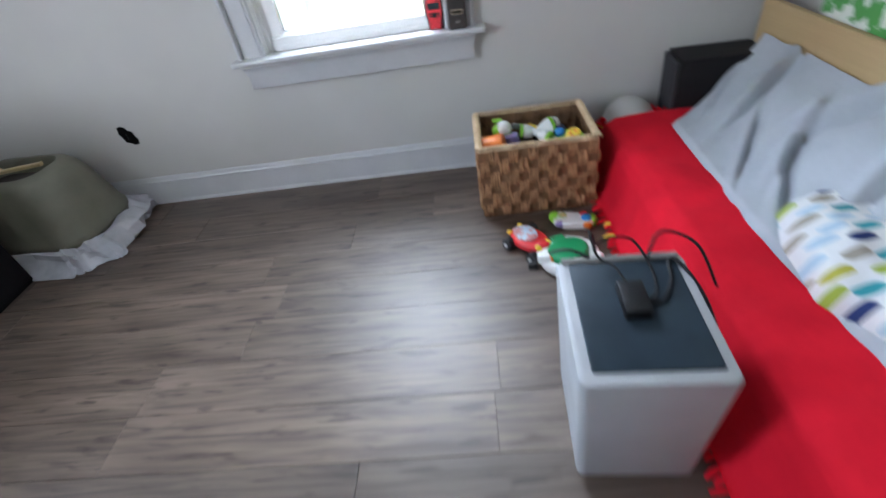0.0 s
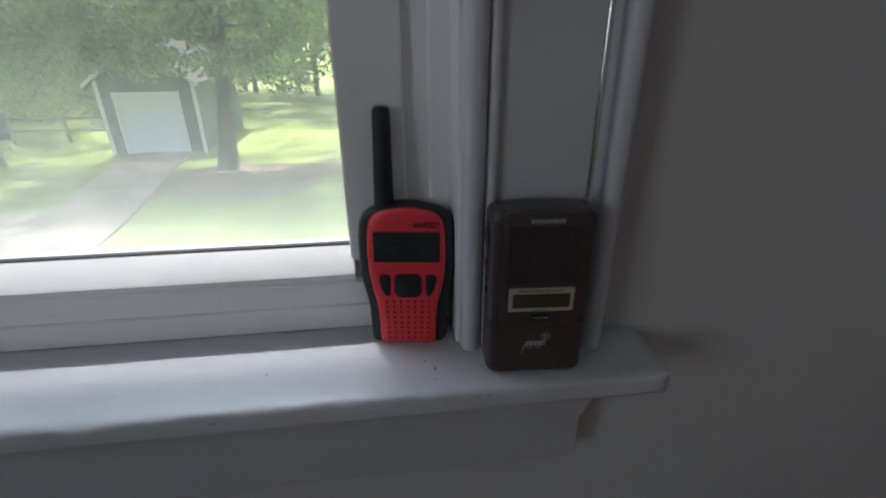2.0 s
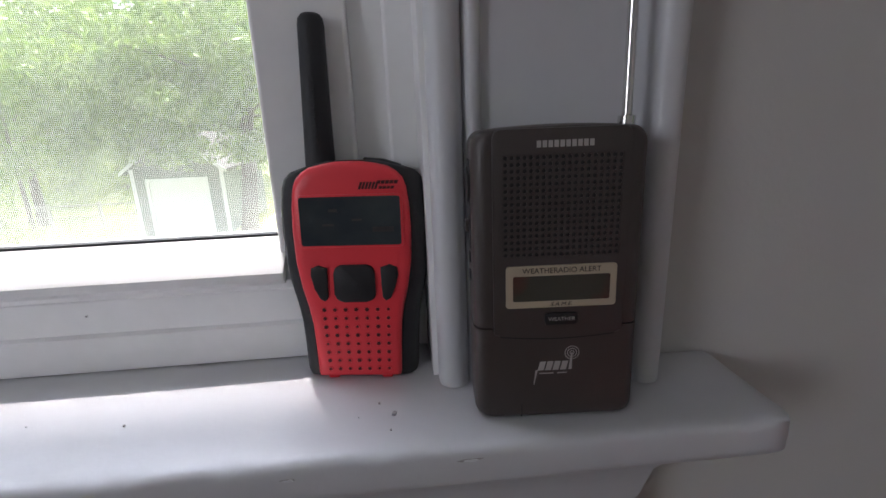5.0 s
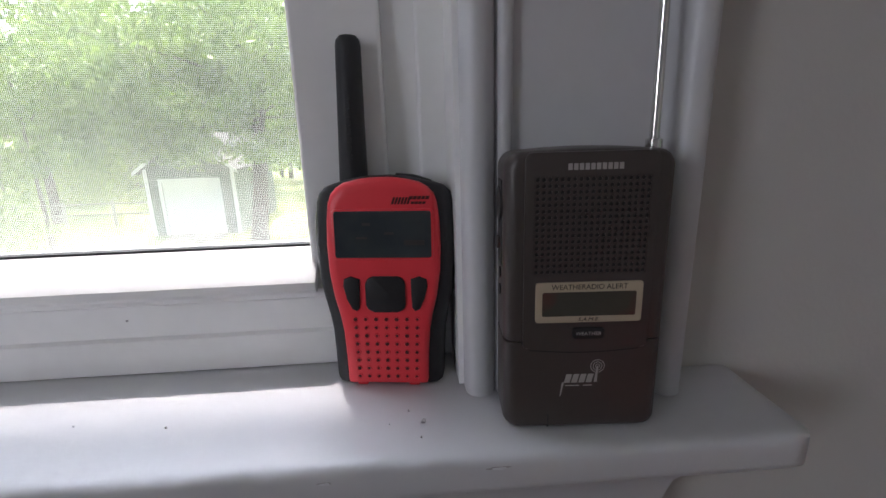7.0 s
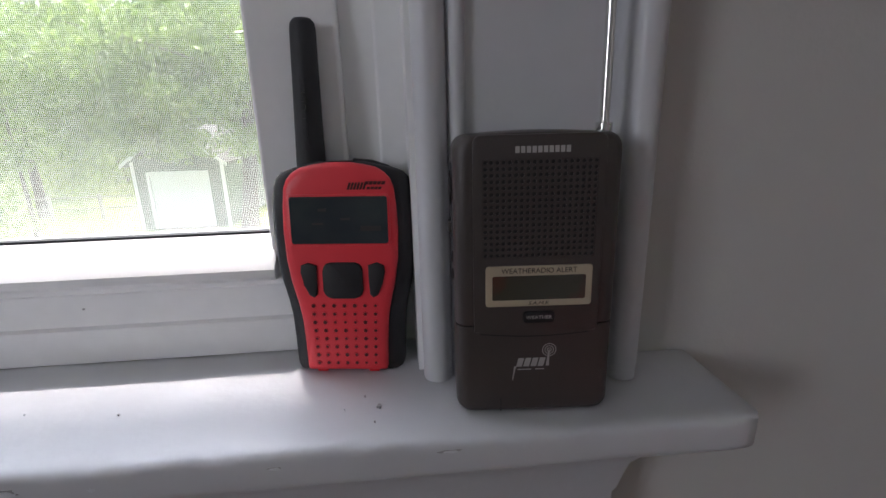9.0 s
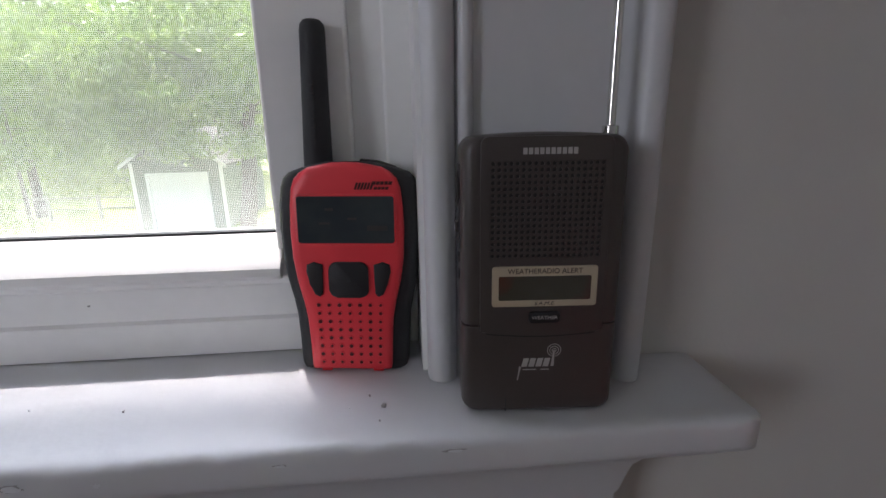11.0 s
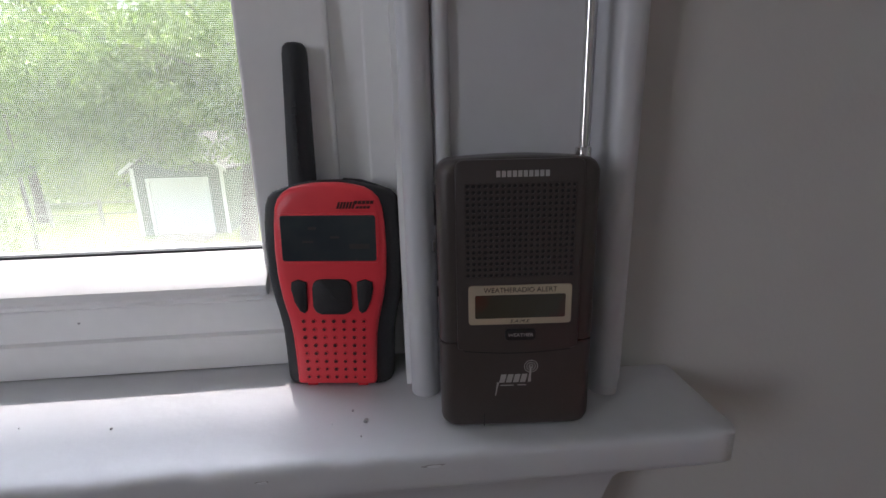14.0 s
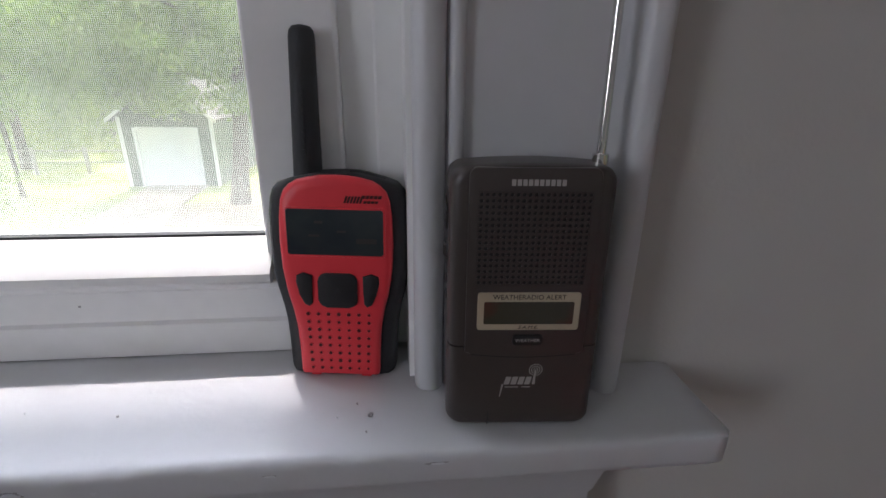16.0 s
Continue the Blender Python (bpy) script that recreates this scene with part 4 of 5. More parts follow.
M_RIM = surface("pale_rattan", (0.78, 0.60, 0.38), (0.60, 0.42, 0.24), scale=30, rough=0.55, fine=0.15, bump=0.3, bump_scale=160)
M_WHITE_TOY = surface("white_toy_plastic", (0.78, 0.78, 0.77), (0.72, 0.72, 0.71), scale=20, rough=0.35)
M_LIME = surface("lime_plastic", (0.28, 0.62, 0.04), (0.25, 0.56, 0.035), scale=20, rough=0.4)
M_PURPLE = surface("lilac_plastic", (0.30, 0.24, 0.50), (0.26, 0.2, 0.45), scale=20, rough=0.4)
M_NAVY = surface("navy_plastic", (0.018, 0.018, 0.06), scale=20, rough=0.5)
M_ORANGE = surface("orange_plastic", (0.80, 0.20, 0.015), (0.74, 0.17, 0.012), scale=20, rough=0.4)
M_YELLOW = surface("yellow_plastic", (0.80, 0.55, 0.03), (0.75, 0.5, 0.025), scale=20, rough=0.4)
M_BLUE = surface("blue_plastic", (0.03, 0.22, 0.60), scale=20, rough=0.4)
M_GREEN = surface("green_plastic", (0.015, 0.30, 0.10), (0.012, 0.26, 0.085), scale=20, rough=0.4)
M_RED_TOY = surface("bright_red_plastic", (0.68, 0.025, 0.03), (0.6, 0.02, 0.025), scale=20, rough=0.4)
M_GREY_TOY = surface("grey_plastic", (0.22, 0.22, 0.23), scale=20, rough=0.4)


def woven_side(length, height, cols, rows, flip):
    """Outside of one basket side, in (along, out, up): blocks of upright round strands and flat crossing bands, in turn."""
    strands, bands = [], []
    cw, ch = length / cols, height / rows
    rng = random.Random(int(length * 1000) + flip)
    for j in range(rows):
        for i in range(cols):
            a, z = i * cw, j * ch
            if (i + j + flip) % 2:
                for k in range(4):
                    x = a + cw * (k + 0.5) / 4 + rng.uniform(-0.0012, 0.0012)
                    lo, hi = z - ch * 0.28 + rng.uniform(-0.004, 0.004), z + ch * 1.22 + rng.uniform(-0.004, 0.004)
                    lo, hi = max(lo, 0.0), min(hi, height)
                    t = rng.uniform(-0.003, 0.003)
                    pts = [(x - t, -0.001, lo), (x - t * 0.5, 0.008, lo + (hi - lo) * 0.25), (x, 0.0110 + rng.uniform(-0.001, 0.001), (lo + hi) / 2), (x + t * 0.5, 0.008, lo + (hi - lo) * 0.75), (x + t, -0.001, hi)]
                    strands.append(tube(pts, [0.0028, 0.0042, 0.0046, 0.0042, 0.0028], 6))
            else:
                for k in range(3):
                    zz = z + ch * k / 3
                    band = prism([(zz + 0.0006, -0.004), (zz + 0.0006, 0.002), (zz + ch / 6, 0.0036), (zz + ch / 3 - 0.0006, 0.002), (zz + ch / 3 - 0.0006, -0.004)], a - 0.003, a + cw + 0.003, "z")
                    band.transform(Matrix(((0, 0, 1, 0), (0, 1, 0, 0), (1, 0, 0, 0), (0, 0, 0, 1))))
                    bands.append(band)
    return strands, bands


def basket():
    x0, x1, y0, y1, h = 0.086, 0.578, 1.455, 1.822, 0.342
    o = thing("wicker_basket", "rectangular woven wicker basket full of toys", "basket", at=pose(0, 0, 0))
    inner = bmesh.new()
    for b in ((x0, x1, y0, y0 + 0.010, 0.004, h), (x0, x1, y1 - 0.010, y1, 0.004, h), (x0, x0 + 0.010, y0 + 0.01, y1 - 0.01, 0.004, h), (x1 - 0.010, x1, y0 + 0.01, y1 - 0.01, 0.004, h), (x0, x1, y0, y1, 0.0, 0.012)):
        box(*b, bm=inner)
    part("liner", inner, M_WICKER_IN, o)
    for m, length, cols, fl in ((pose(x1, y0, 0.004, 0, 0, 180), x1 - x0, 12, 0), (pose(x0, y1, 0.004), x1 - x0, 12, 1),
                                (pose(x0, y0, 0.004, 0, 0, 90), y1 - y0, 9, 0), (pose(x1, y1, 0.004, 0, 0, -90), y1 - y0, 9, 1)):
        strands, bands = woven_side(length, h - 0.012, cols, 6, fl)
        side = part("woven_side", box(0.004, length - 0.004, -0.004, -0.0005, 0.004, h - 0.016), M_WICKER_FLAT, o)
        side.matrix_local = m
        for nm, lot, mt, sm in (("strand", strands, M_WICKER, 70), ("weft", bands, M_WICKER_FLAT, 40)):
            if fl == 0 and cols == 12:
                for b in lot:
                    part(nm, b, mt, side, smooth=sm)
            else:
                whole = bmesh.new()
                for b in lot:
                    join(whole, b)
                part(nm, whole, mt, side, smooth=sm)["kind"] = "stuff"
    # inner face of the far side shows its strands too, darker than outside
    rng = random.Random(4)
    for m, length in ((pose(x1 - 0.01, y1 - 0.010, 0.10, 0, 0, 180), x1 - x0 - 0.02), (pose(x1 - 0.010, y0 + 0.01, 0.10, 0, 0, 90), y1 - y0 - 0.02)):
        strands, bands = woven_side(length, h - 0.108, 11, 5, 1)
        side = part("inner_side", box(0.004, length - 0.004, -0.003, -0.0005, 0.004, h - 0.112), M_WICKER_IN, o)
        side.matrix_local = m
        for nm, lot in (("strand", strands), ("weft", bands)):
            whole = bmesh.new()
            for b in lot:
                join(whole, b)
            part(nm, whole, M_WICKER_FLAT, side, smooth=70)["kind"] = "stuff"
    # wrapped rim
    rim = bmesh.new()
    for (xa, ya), (xb, yb) in (((x0, y0), (x1, y0)), ((x1, y0), (x1, y1)), ((x1, y1), (x0, y1)), ((x0, y1), (x0, y0))):
        a, b = Vector((xa, ya, h)), Vector((xb, yb, h))
        n = int((b - a).length / 0.0115)
        d = (b - a).normalized()
        out = Vector((d.y, -d.x, 0))
        for i in range(n):
            c = a.lerp(b, (i + 0.5) / n)
            pts = []
            for q in range(7):
                t = math.pi * (q / 6) * 1.25 - 0.4
                pts.append(c + out * 0.013 * math.cos(t) - out * 0.003 + Vector((0, 0, 0.012 * math.sin(t) - 0.004)) + d * 0.005 * (q / 6 - 0.5) + d * rng.uniform(-0.0006, 0.0006))
            join(rim, tube(pts, 0.0043 + rng.uniform(-0.0004, 0.0004), 6))
    part("rim", rim, M_RIM, o, "rim wrapped with twisted strands", smooth=70)["kind"] = "stuff"
    return o


basket()


def ball_mesh(bm, c, r, m=None, seg=14):
    """An ellipsoid added to bm; r is one radius or three."""
    b = bmesh.new()
    bmesh.ops.create_uvsphere(b, u_segments=seg, v_segments=max(6, seg * 2 // 3), radius=1)
    rr = (r, r, r) if isinstance(r, (int, float)) else r
    b.transform(Matrix.Translation(c) @ (m or Matrix()) @ Matrix.Diagonal((*rr, 1)))
    return join(bm, b)


def painted(name, pieces, label, category):
    """ONE mesh of several plain coloured solids: pieces of (bmesh, material)."""
    bm = bmesh.new()
    mats, count = [], []
    for b, m in pieces:
        count.append((len(b.faces), m))
        if m not in mats:
            mats.append(m)
        bmesh.ops.recalc_face_normals(b, faces=b.faces)
        join(bm, b)
    me = bpy.data.meshes.new(name)
    bm.to_mesh(me)
    bm.free()
    for m in mats:
        me.materials.append(m)
    i = 0
    for n, m in count:
        for p in me.polygons[i:i + n]:
            p.material_index = mats.index(m)
            p.use_smooth = True
        i += n
    me.set_sharp_from_angle(angle=radians(40))
    return tagged(new(name, me), label, category)


def blob(c, r, m=None, seg=14):
    return ball_mesh(bmesh.new(), c, r, m, seg)


# dark blocks that fill the basket
_r = random.Random(31)
for i in range(26):
    ob = part("toy_block", box(-0.05, 0.05, -0.03, 0.03, -0.03, 0.03, 0.012), (M_BLACK, M_NAVY, M_GREY_TOY, M_BLACK)[i % 4], smooth=40)
    ob.matrix_world = pose(_r.uniform(0.15, 0.51), _r.uniform(1.52, 1.76), _r.uniform(0.05, 0.21), _r.uniform(0, 90), _r.uniform(0, 90), _r.uniform(0, 180))
    tagged(ob, ("black", "navy blue", "grey", "black")[i % 4] + " plastic toy block in the wicker basket", "toy", "toys in the basket")

# a jointed plastic toy, lying across the basket
_t = lambda a, b, r0, r1, s=12: tube([Vector(a), Vector(a).lerp(Vector(b), 0.15), Vector(a).lerp(Vector(b), 0.85), Vector(b)], [r0 * 0.7, r0, r1, r1 * 0.7], s)
_toy = thing("plastic_toy", "white, lime and lilac jointed plastic toy in the basket", "toy", "toys in the basket")
for _nm, (_b, _m) in zip(("helmet", "helmet_rim", "chest", "arm", "wing", "hip", "belt", "joint", "leg", "leg", "cuff", "cuff", "boot", "strap"), [
    (blob((0.225, 1.665, 0.305), (0.034, 0.026, 0.030)), M_WHITE_TOY),
    (blob((0.218, 1.662, 0.296), (0.040, 0.018, 0.034)), M_LIME),
    (_t((0.250, 1.650, 0.285), (0.262, 1.640, 0.240), 0.032, 0.030), M_PURPLE),
    (_t((0.262, 1.690, 0.300), (0.330, 1.700, 0.270), 0.014, 0.012), M_GREY_TOY),
    (box(0.185, 0.225, 1.708, 1.728, 0.312, 0.322, 0.003), M_LIME),
    (_t((0.300, 1.655, 0.285), (0.340, 1.650, 0.280), 0.030, 0.024), M_WHITE_TOY),
    (_t((0.292, 1.655, 0.286), (0.300, 1.655, 0.285), 0.032, 0.032), M_LIME),
    (_t((0.335, 1.648, 0.282), (0.365, 1.640, 0.278), 0.016, 0.016), M_WHITE_TOY),
    (_t((0.360, 1.650, 0.280), (0.415, 1.668, 0.288), 0.020, 0.036), M_WHITE_TOY),
    (_t((0.360, 1.630, 0.276), (0.395, 1.598, 0.272), 0.018, 0.026), M_WHITE_TOY),
    (_t((0.408, 1.664, 0.287), (0.420, 1.668, 0.288), 0.038, 0.038), M_LIME),
    (_t((0.392, 1.600, 0.272), (0.402, 1.590, 0.270), 0.028, 0.028), M_LIME),
    (_t((0.424, 1.670, 0.288), (0.445, 1.676, 0.290), 0.036, 0.030), M_WHITE_TOY),
    (_t((0.440, 1.668, 0.275), (0.450, 1.600, 0.262), 0.030, 0.026), M_NAVY)]):
    part(_nm, _b, _m, _toy, smooth=50)
_toy.matrix_world = Matrix.Translation((0.325, 1.645, 0.302)) @ Matrix.Diagonal((1.12, 1.12, 1.12, 1)) @ Matrix.Translation((-0.33, -1.65, -0.28))


def toy_cup():
    o = thing("toy_drum", "orange and white ribbed plastic toy in the basket", "toy", at=pose(0.158, 1.560, 0.296, 78, 0, 78))
    pts = [(0.050 * (1 - 0.05 * (i % 2)) * math.cos(2 * math.pi * i / 20), 0.050 * (1 - 0.05 * (i % 2)) * math.sin(2 * math.pi * i / 20)) for i in range(20)]
    part("barrel", prism(pts, -0.045, 0.045, "z", bevel=0.003, seg=2), M_ORANGE, o, smooth=50)
    part("cap", prism(arc(0, 0, 0.052, 0, 342, 19), -0.054, -0.0455, "z", bevel=0.002), M_WHITE_TOY, o, "white end cap", smooth=50)


toy_cup()


def toy_boat():
    o = thing("toy_boat", "lime toy with yellow dial and blue knob in the basket", "toy", at=pose(0.472, 1.575, 0.290, 24, -12, -38))
    part("hull", prism([(x * 0.085, y * 0.036) for x, y in arc(0, 0, 1, 0, 345, 23)], -0.012, 0.012, "z", bevel=0.006, seg=3), M_LIME, o, smooth=50)
    d = part("dial", prism(arc(0.035, 0.004, 0.034, 0, 345, 23), 0.010, 0.024, "z", bevel=0.004), M_YELLOW, o, smooth=50)
    for a in (45, 165, 285):
        part("spot", prism(arc(0.035 + 0.015 * math.cos(radians(a)), 0.004 + 0.015 * math.sin(radians(a)), 0.007, 0, 330, 11), 0.022, 0.0255, "z"), M_ORANGE, d)
    part("knob", blob((-0.030, 0.012, 0.022), (0.026, 0.022, 0.018)), M_BLUE, o, smooth=60)
    part("deck", prism(arc(-0.058, -0.004, 0.020, 0, 340, 17), 0.010, 0.020, "z", bevel=0.003), M_WHITE_TOY, o, smooth=50)


toy_boat()
painted("toy_stick", [(tube([(0.23, 1.51, 0.282), (0.33, 1.505, 0.278), (0.43, 1.51, 0.270)], [0.018, 0.016, 0.022], 10), M_WHITE_TOY), (tube([(0.215, 1.575, 0.262), (0.33, 1.565, 0.262)], [0.020, 0.018], 10), M_BLACK)], "grey and black toy wand in the basket", "toy")
painted("toy_slide", [(box(-0.065, 0.065, -0.013, 0.013, -0.006, 0.006, 0.004), M_YELLOW)], "yellow plastic toy strip in the basket", "toy").matrix_world = pose(0.385, 1.715, 0.275, 0, 14, -30)

# ---- toys on the floor ----


def toy_car():
    o = thing("toy_car", "red toy car with black wheels and yellow lamps on the floor", "toy car", at=pose(0.256, 1.213, 0.0, 0, 0, -52))
    part("chassis", prism([(x * 0.095 * (1 if x > 0 else 0.95), y * 0.062) for x, y in arc(0, 0, 1, 0, 345, 23)], 0.022, 0.055, "z", bevel=0.012, seg=3), M_RED_TOY, o, smooth=50)
    part("cabin", prism([(-0.02 + x * 0.055, y * 0.044) for x, y in arc(0, 0, 1, 0, 345, 23)], 0.050, 0.066, "z", bevel=0.006, seg=2), surface("printed_picture", (0.50, 0.62, 0.72), (0.55, 0.25, 0.24), scale=38, rough=0.35, contrast=(0.45, 0.55)), o, "printed pale blue top", smooth=50)
    for s in (-1, 1):
        part("headlamp", blob((0.078, s * 0.026, 0.050), (0.016, 0.012, 0.012)), M_YELLOW, o, smooth=60)
        part("tail_lamp", blob((-0.082, s * 0.030, 0.050), (0.012, 0.012, 0.010)), M_YELLOW, o, smooth=60)
        for x in (-0.050, 0.088):
            w = part("wheel", tube([(x, s * 0.050, 0.027), (x, s * 0.056, 0.027), (x, s * 0.080, 0.027), (x, s * 0.084, 0.027)], [0.024, 0.027, 0.027, 0.023], 18), M_BLACK, o, smooth=40)
            part("hub", tube([(x, s * 0.082, 0.027), (x, s * 0.0865, 0.027)], 0.010, 12), M_WHITE_TOY, w, smooth=40)
    part("bonnet", blob((0.075, 0, 0.048), (0.030, 0.034, 0.014)), M_RED_TOY, o, smooth=60)


toy_car()


def toy_turtle():
    o = thing("toy_steering_wheel", "white and green plastic steering toy on the floor", "toy", at=pose(0.397, 1.094, 0.0, 0, 0, 20))
    bm = bmesh.new()
    n = 28
    rings = []
    for i in range(n):
        a = 2 * math.pi * i / n
        c = Vector((0.098 * math.cos(a), 0.088 * math.sin(a), 0.028))
        d = Vector((math.cos(a), math.sin(a), 0))
        rings.append([bm.verts.new(c + d * 0.020 * math.cos(2 * math.pi * k / 10) + Vector((0, 0, 0.026 * math.sin(2 * math.pi * k / 10)))) for k in range(10)])
    for i in range(n):
        for k in range(10):
            bm.faces.new((rings[i][k], rings[i][(k + 1) % 10], rings[(i + 1) % n][(k + 1) % 10], rings[(i + 1) % n][k]))
    part("wheel_rim", bm, M_WHITE_TOY, o, "white plastic ring", smooth=60)
    part("body", prism([(x * 0.082, 0.012 + y * 0.070) for x, y in arc(0, 0, 1, 0, 345, 23)], 0.010, 0.066, "z", bevel=0.014, seg=3), M_GREEN, o, "green plastic shell", smooth=50)
    part("tab", box(-0.028, 0.028, 0.075, 0.108, 0.02, 0.060, 0.006), M_GREEN, o)
    part("horn", blob((-0.085, 0.01, 0.048), (0.018, 0.026, 0.012)), M_ORANGE, o, smooth=60)
    for x in (-0.012, 0.060):
        part("lever", tube([(x, -0.055, 0.055), (x + 0.012, -0.085, 0.070), (x + 0.016, -0.100, 0.074)], [0.010, 0.013, 0.010], 10), M_WHITE_TOY, o, smooth=60)


toy_turtle()


def toy_phone():
    o = thing("toy_controller", "white baby toy controller with coloured knobs on the floor", "toy", at=pose(0.457, 1.330, 0.0, 0, 0, -14))
    pts = [(-0.085, 0.030), (-0.060, 0.050), (-0.025, 0.034), (0.025, 0.032), (0.060, 0.046), (0.085, 0.026), (0.086, -0.018), (0.060, -0.042), (0.020, -0.040), (-0.030, -0.046), (-0.070, -0.030), (-0.088, 0.0)]
    part("case", prism(pts, 0.004, 0.036, "z", bevel=0.008, seg=3), M_WHITE_TOY, o, smooth=50)
    part("grip", blob((-0.078, 0.018, 0.024), (0.024, 0.036, 0.020)), M_LIME, o, smooth=60)
    part("grip", blob((0.082, 0.012, 0.022), (0.020, 0.034, 0.019)), M_LIME, o, smooth=60)
    part("knob", blob((0.055, 0.002, 0.040), (0.022, 0.022, 0.014)), M_BLUE, o, smooth=60)
    part("knob", blob((0.045, 0.030, 0.036), (0.020, 0.012, 0.012)), M_RED_TOY, o, smooth=60)
    part("knob", blob((0.062, -0.036, 0.026), (0.020, 0.012, 0.014)), M_ORANGE, o, smooth=60)
    part("knob", blob((-0.050, -0.030, 0.022), (0.022, 0.016, 0.016)), M_PURPLE, o, smooth=60)
    part("dial", prism(arc(-0.045, 0.014, 0.021, 0, 340, 17), 0.034, 0.041, "z", bevel=0.002), surface("printed_dial", (0.65, 0.45, 0.15), (0.35, 0.5, 0.25), scale=60, rough=0.4, contrast=(0.45, 0.55)), o, "printed dial", smooth=50)


toy_phone()


def toy_handle():
    o = thing("toy_grabber", "orange and purple plastic toy with a loop", "toy", at=pose(0.505, 0.885, 0.0, 0, 0, 12))
    part("loop", tube([(-0.05, -0.02, 0.012), (-0.055, 0.02, 0.03), (-0.03, 0.045, 0.045), (0.02, 0.045, 0.045), (0.045, 0.03, 0.035), (0.05, 0.0, 0.012)], 0.010, 10), M_ORANGE, o, smooth=60)
    part("base", box(-0.045, 0.05, -0.03, 0.01, 0.0, 0.030, 0.006), M_PURPLE, o)


toy_handle()

# ---- white box with dark top ----
M_FABRIC = surface("light_grey_plastic", (0.38, 0.39, 0.405), (0.34, 0.35, 0.365), scale=7, rough=0.55, fine=0.03, bump=0.08, bump_scale=300)
M_SLATE = surface("slate_plastic", (0.022, 0.036, 0.050), (0.016, 0.027, 0.038), scale=9, rough=0.4, rough2=0.55, fine=0.05, spec=0.25)
M_CABLE = surface("black_cable", (0.006, 0.006, 0.007), scale=60, rough=0.5, spec=0.25)


BOX_TURN = Matrix.Translation((0.405, 0.43, 0)) @ Matrix.Rotation(radians(-3), 4, 'Z') @ Matrix.Translation((-0.405, -0.43, 0))


def cooler():
    o = thing("storage_box", "white plastic box with dark slate lid panel", "box", at=BOX_TURN)
    xb0, xb1, yb0, yb1 = 0.262, 0.548, 0.255, 0.590
    xt0, xt1, yt0, yt1, h = 0.247, 0.562, 0.235, 0.622, 0.425
    rings = []
    for z, t, ins in ((0.0, 0, 0.006), (0.006, 0.0, 0.0), (h - 0.010, 1, 0.0), (h - 0.003, 1, 0.003), (h, 1, 0.010)):
        x0, x1, y0, y1 = (a + (b - a) * t for a, b in ((xb0, xt0), (xb1, xt1), (yb0, yt0), (yb1, yt1)))
        rings.append([(x, y, z) for x, y in round_rect(x1 - x0 - 2 * ins, y1 - y0 - 2 * ins, 0.022, 5, (x0 + x1) / 2, (y0 + y1) / 2)])
    part("body", lofted(rings), M_FABRIC, o, smooth=40)
    part("lid_panel", prism(round_rect(0.258, 0.330, 0.006, 3, 0.4065, 0.432), h - 0.004, h + 0.004, "z", bevel=0.0015), M_SLATE, o, "dark slate panel on top", smooth=40)
    part("back_bar", box(0.262, 0.548, 0.600, 0.618, h - 0.002, h + 0.010, 0.003), surface("grey_hinge", (0.20, 0.20, 0.19), scale=20, rough=0.5), o)
    return h + 0.004


TOPZ = cooler()


def bend(points, n=6):
    """A smooth curve through the points."""
    p = [Vector(q) for q in points]
    out = []
    for i in range(len(p) - 1):
        a, b, c, d = p[max(i - 1, 0)], p[i], p[i + 1], p[min(i + 2, len(p) - 1)]
        for k in range(n):
            t = k / n
            out.append(0.5 * (2 * b + (c - a) * t + (2 * a - 5 * b + 4 * c - d) * t * t + (3 * b - a - 3 * c + d) * t ** 3))
    return out + [p[-1]]


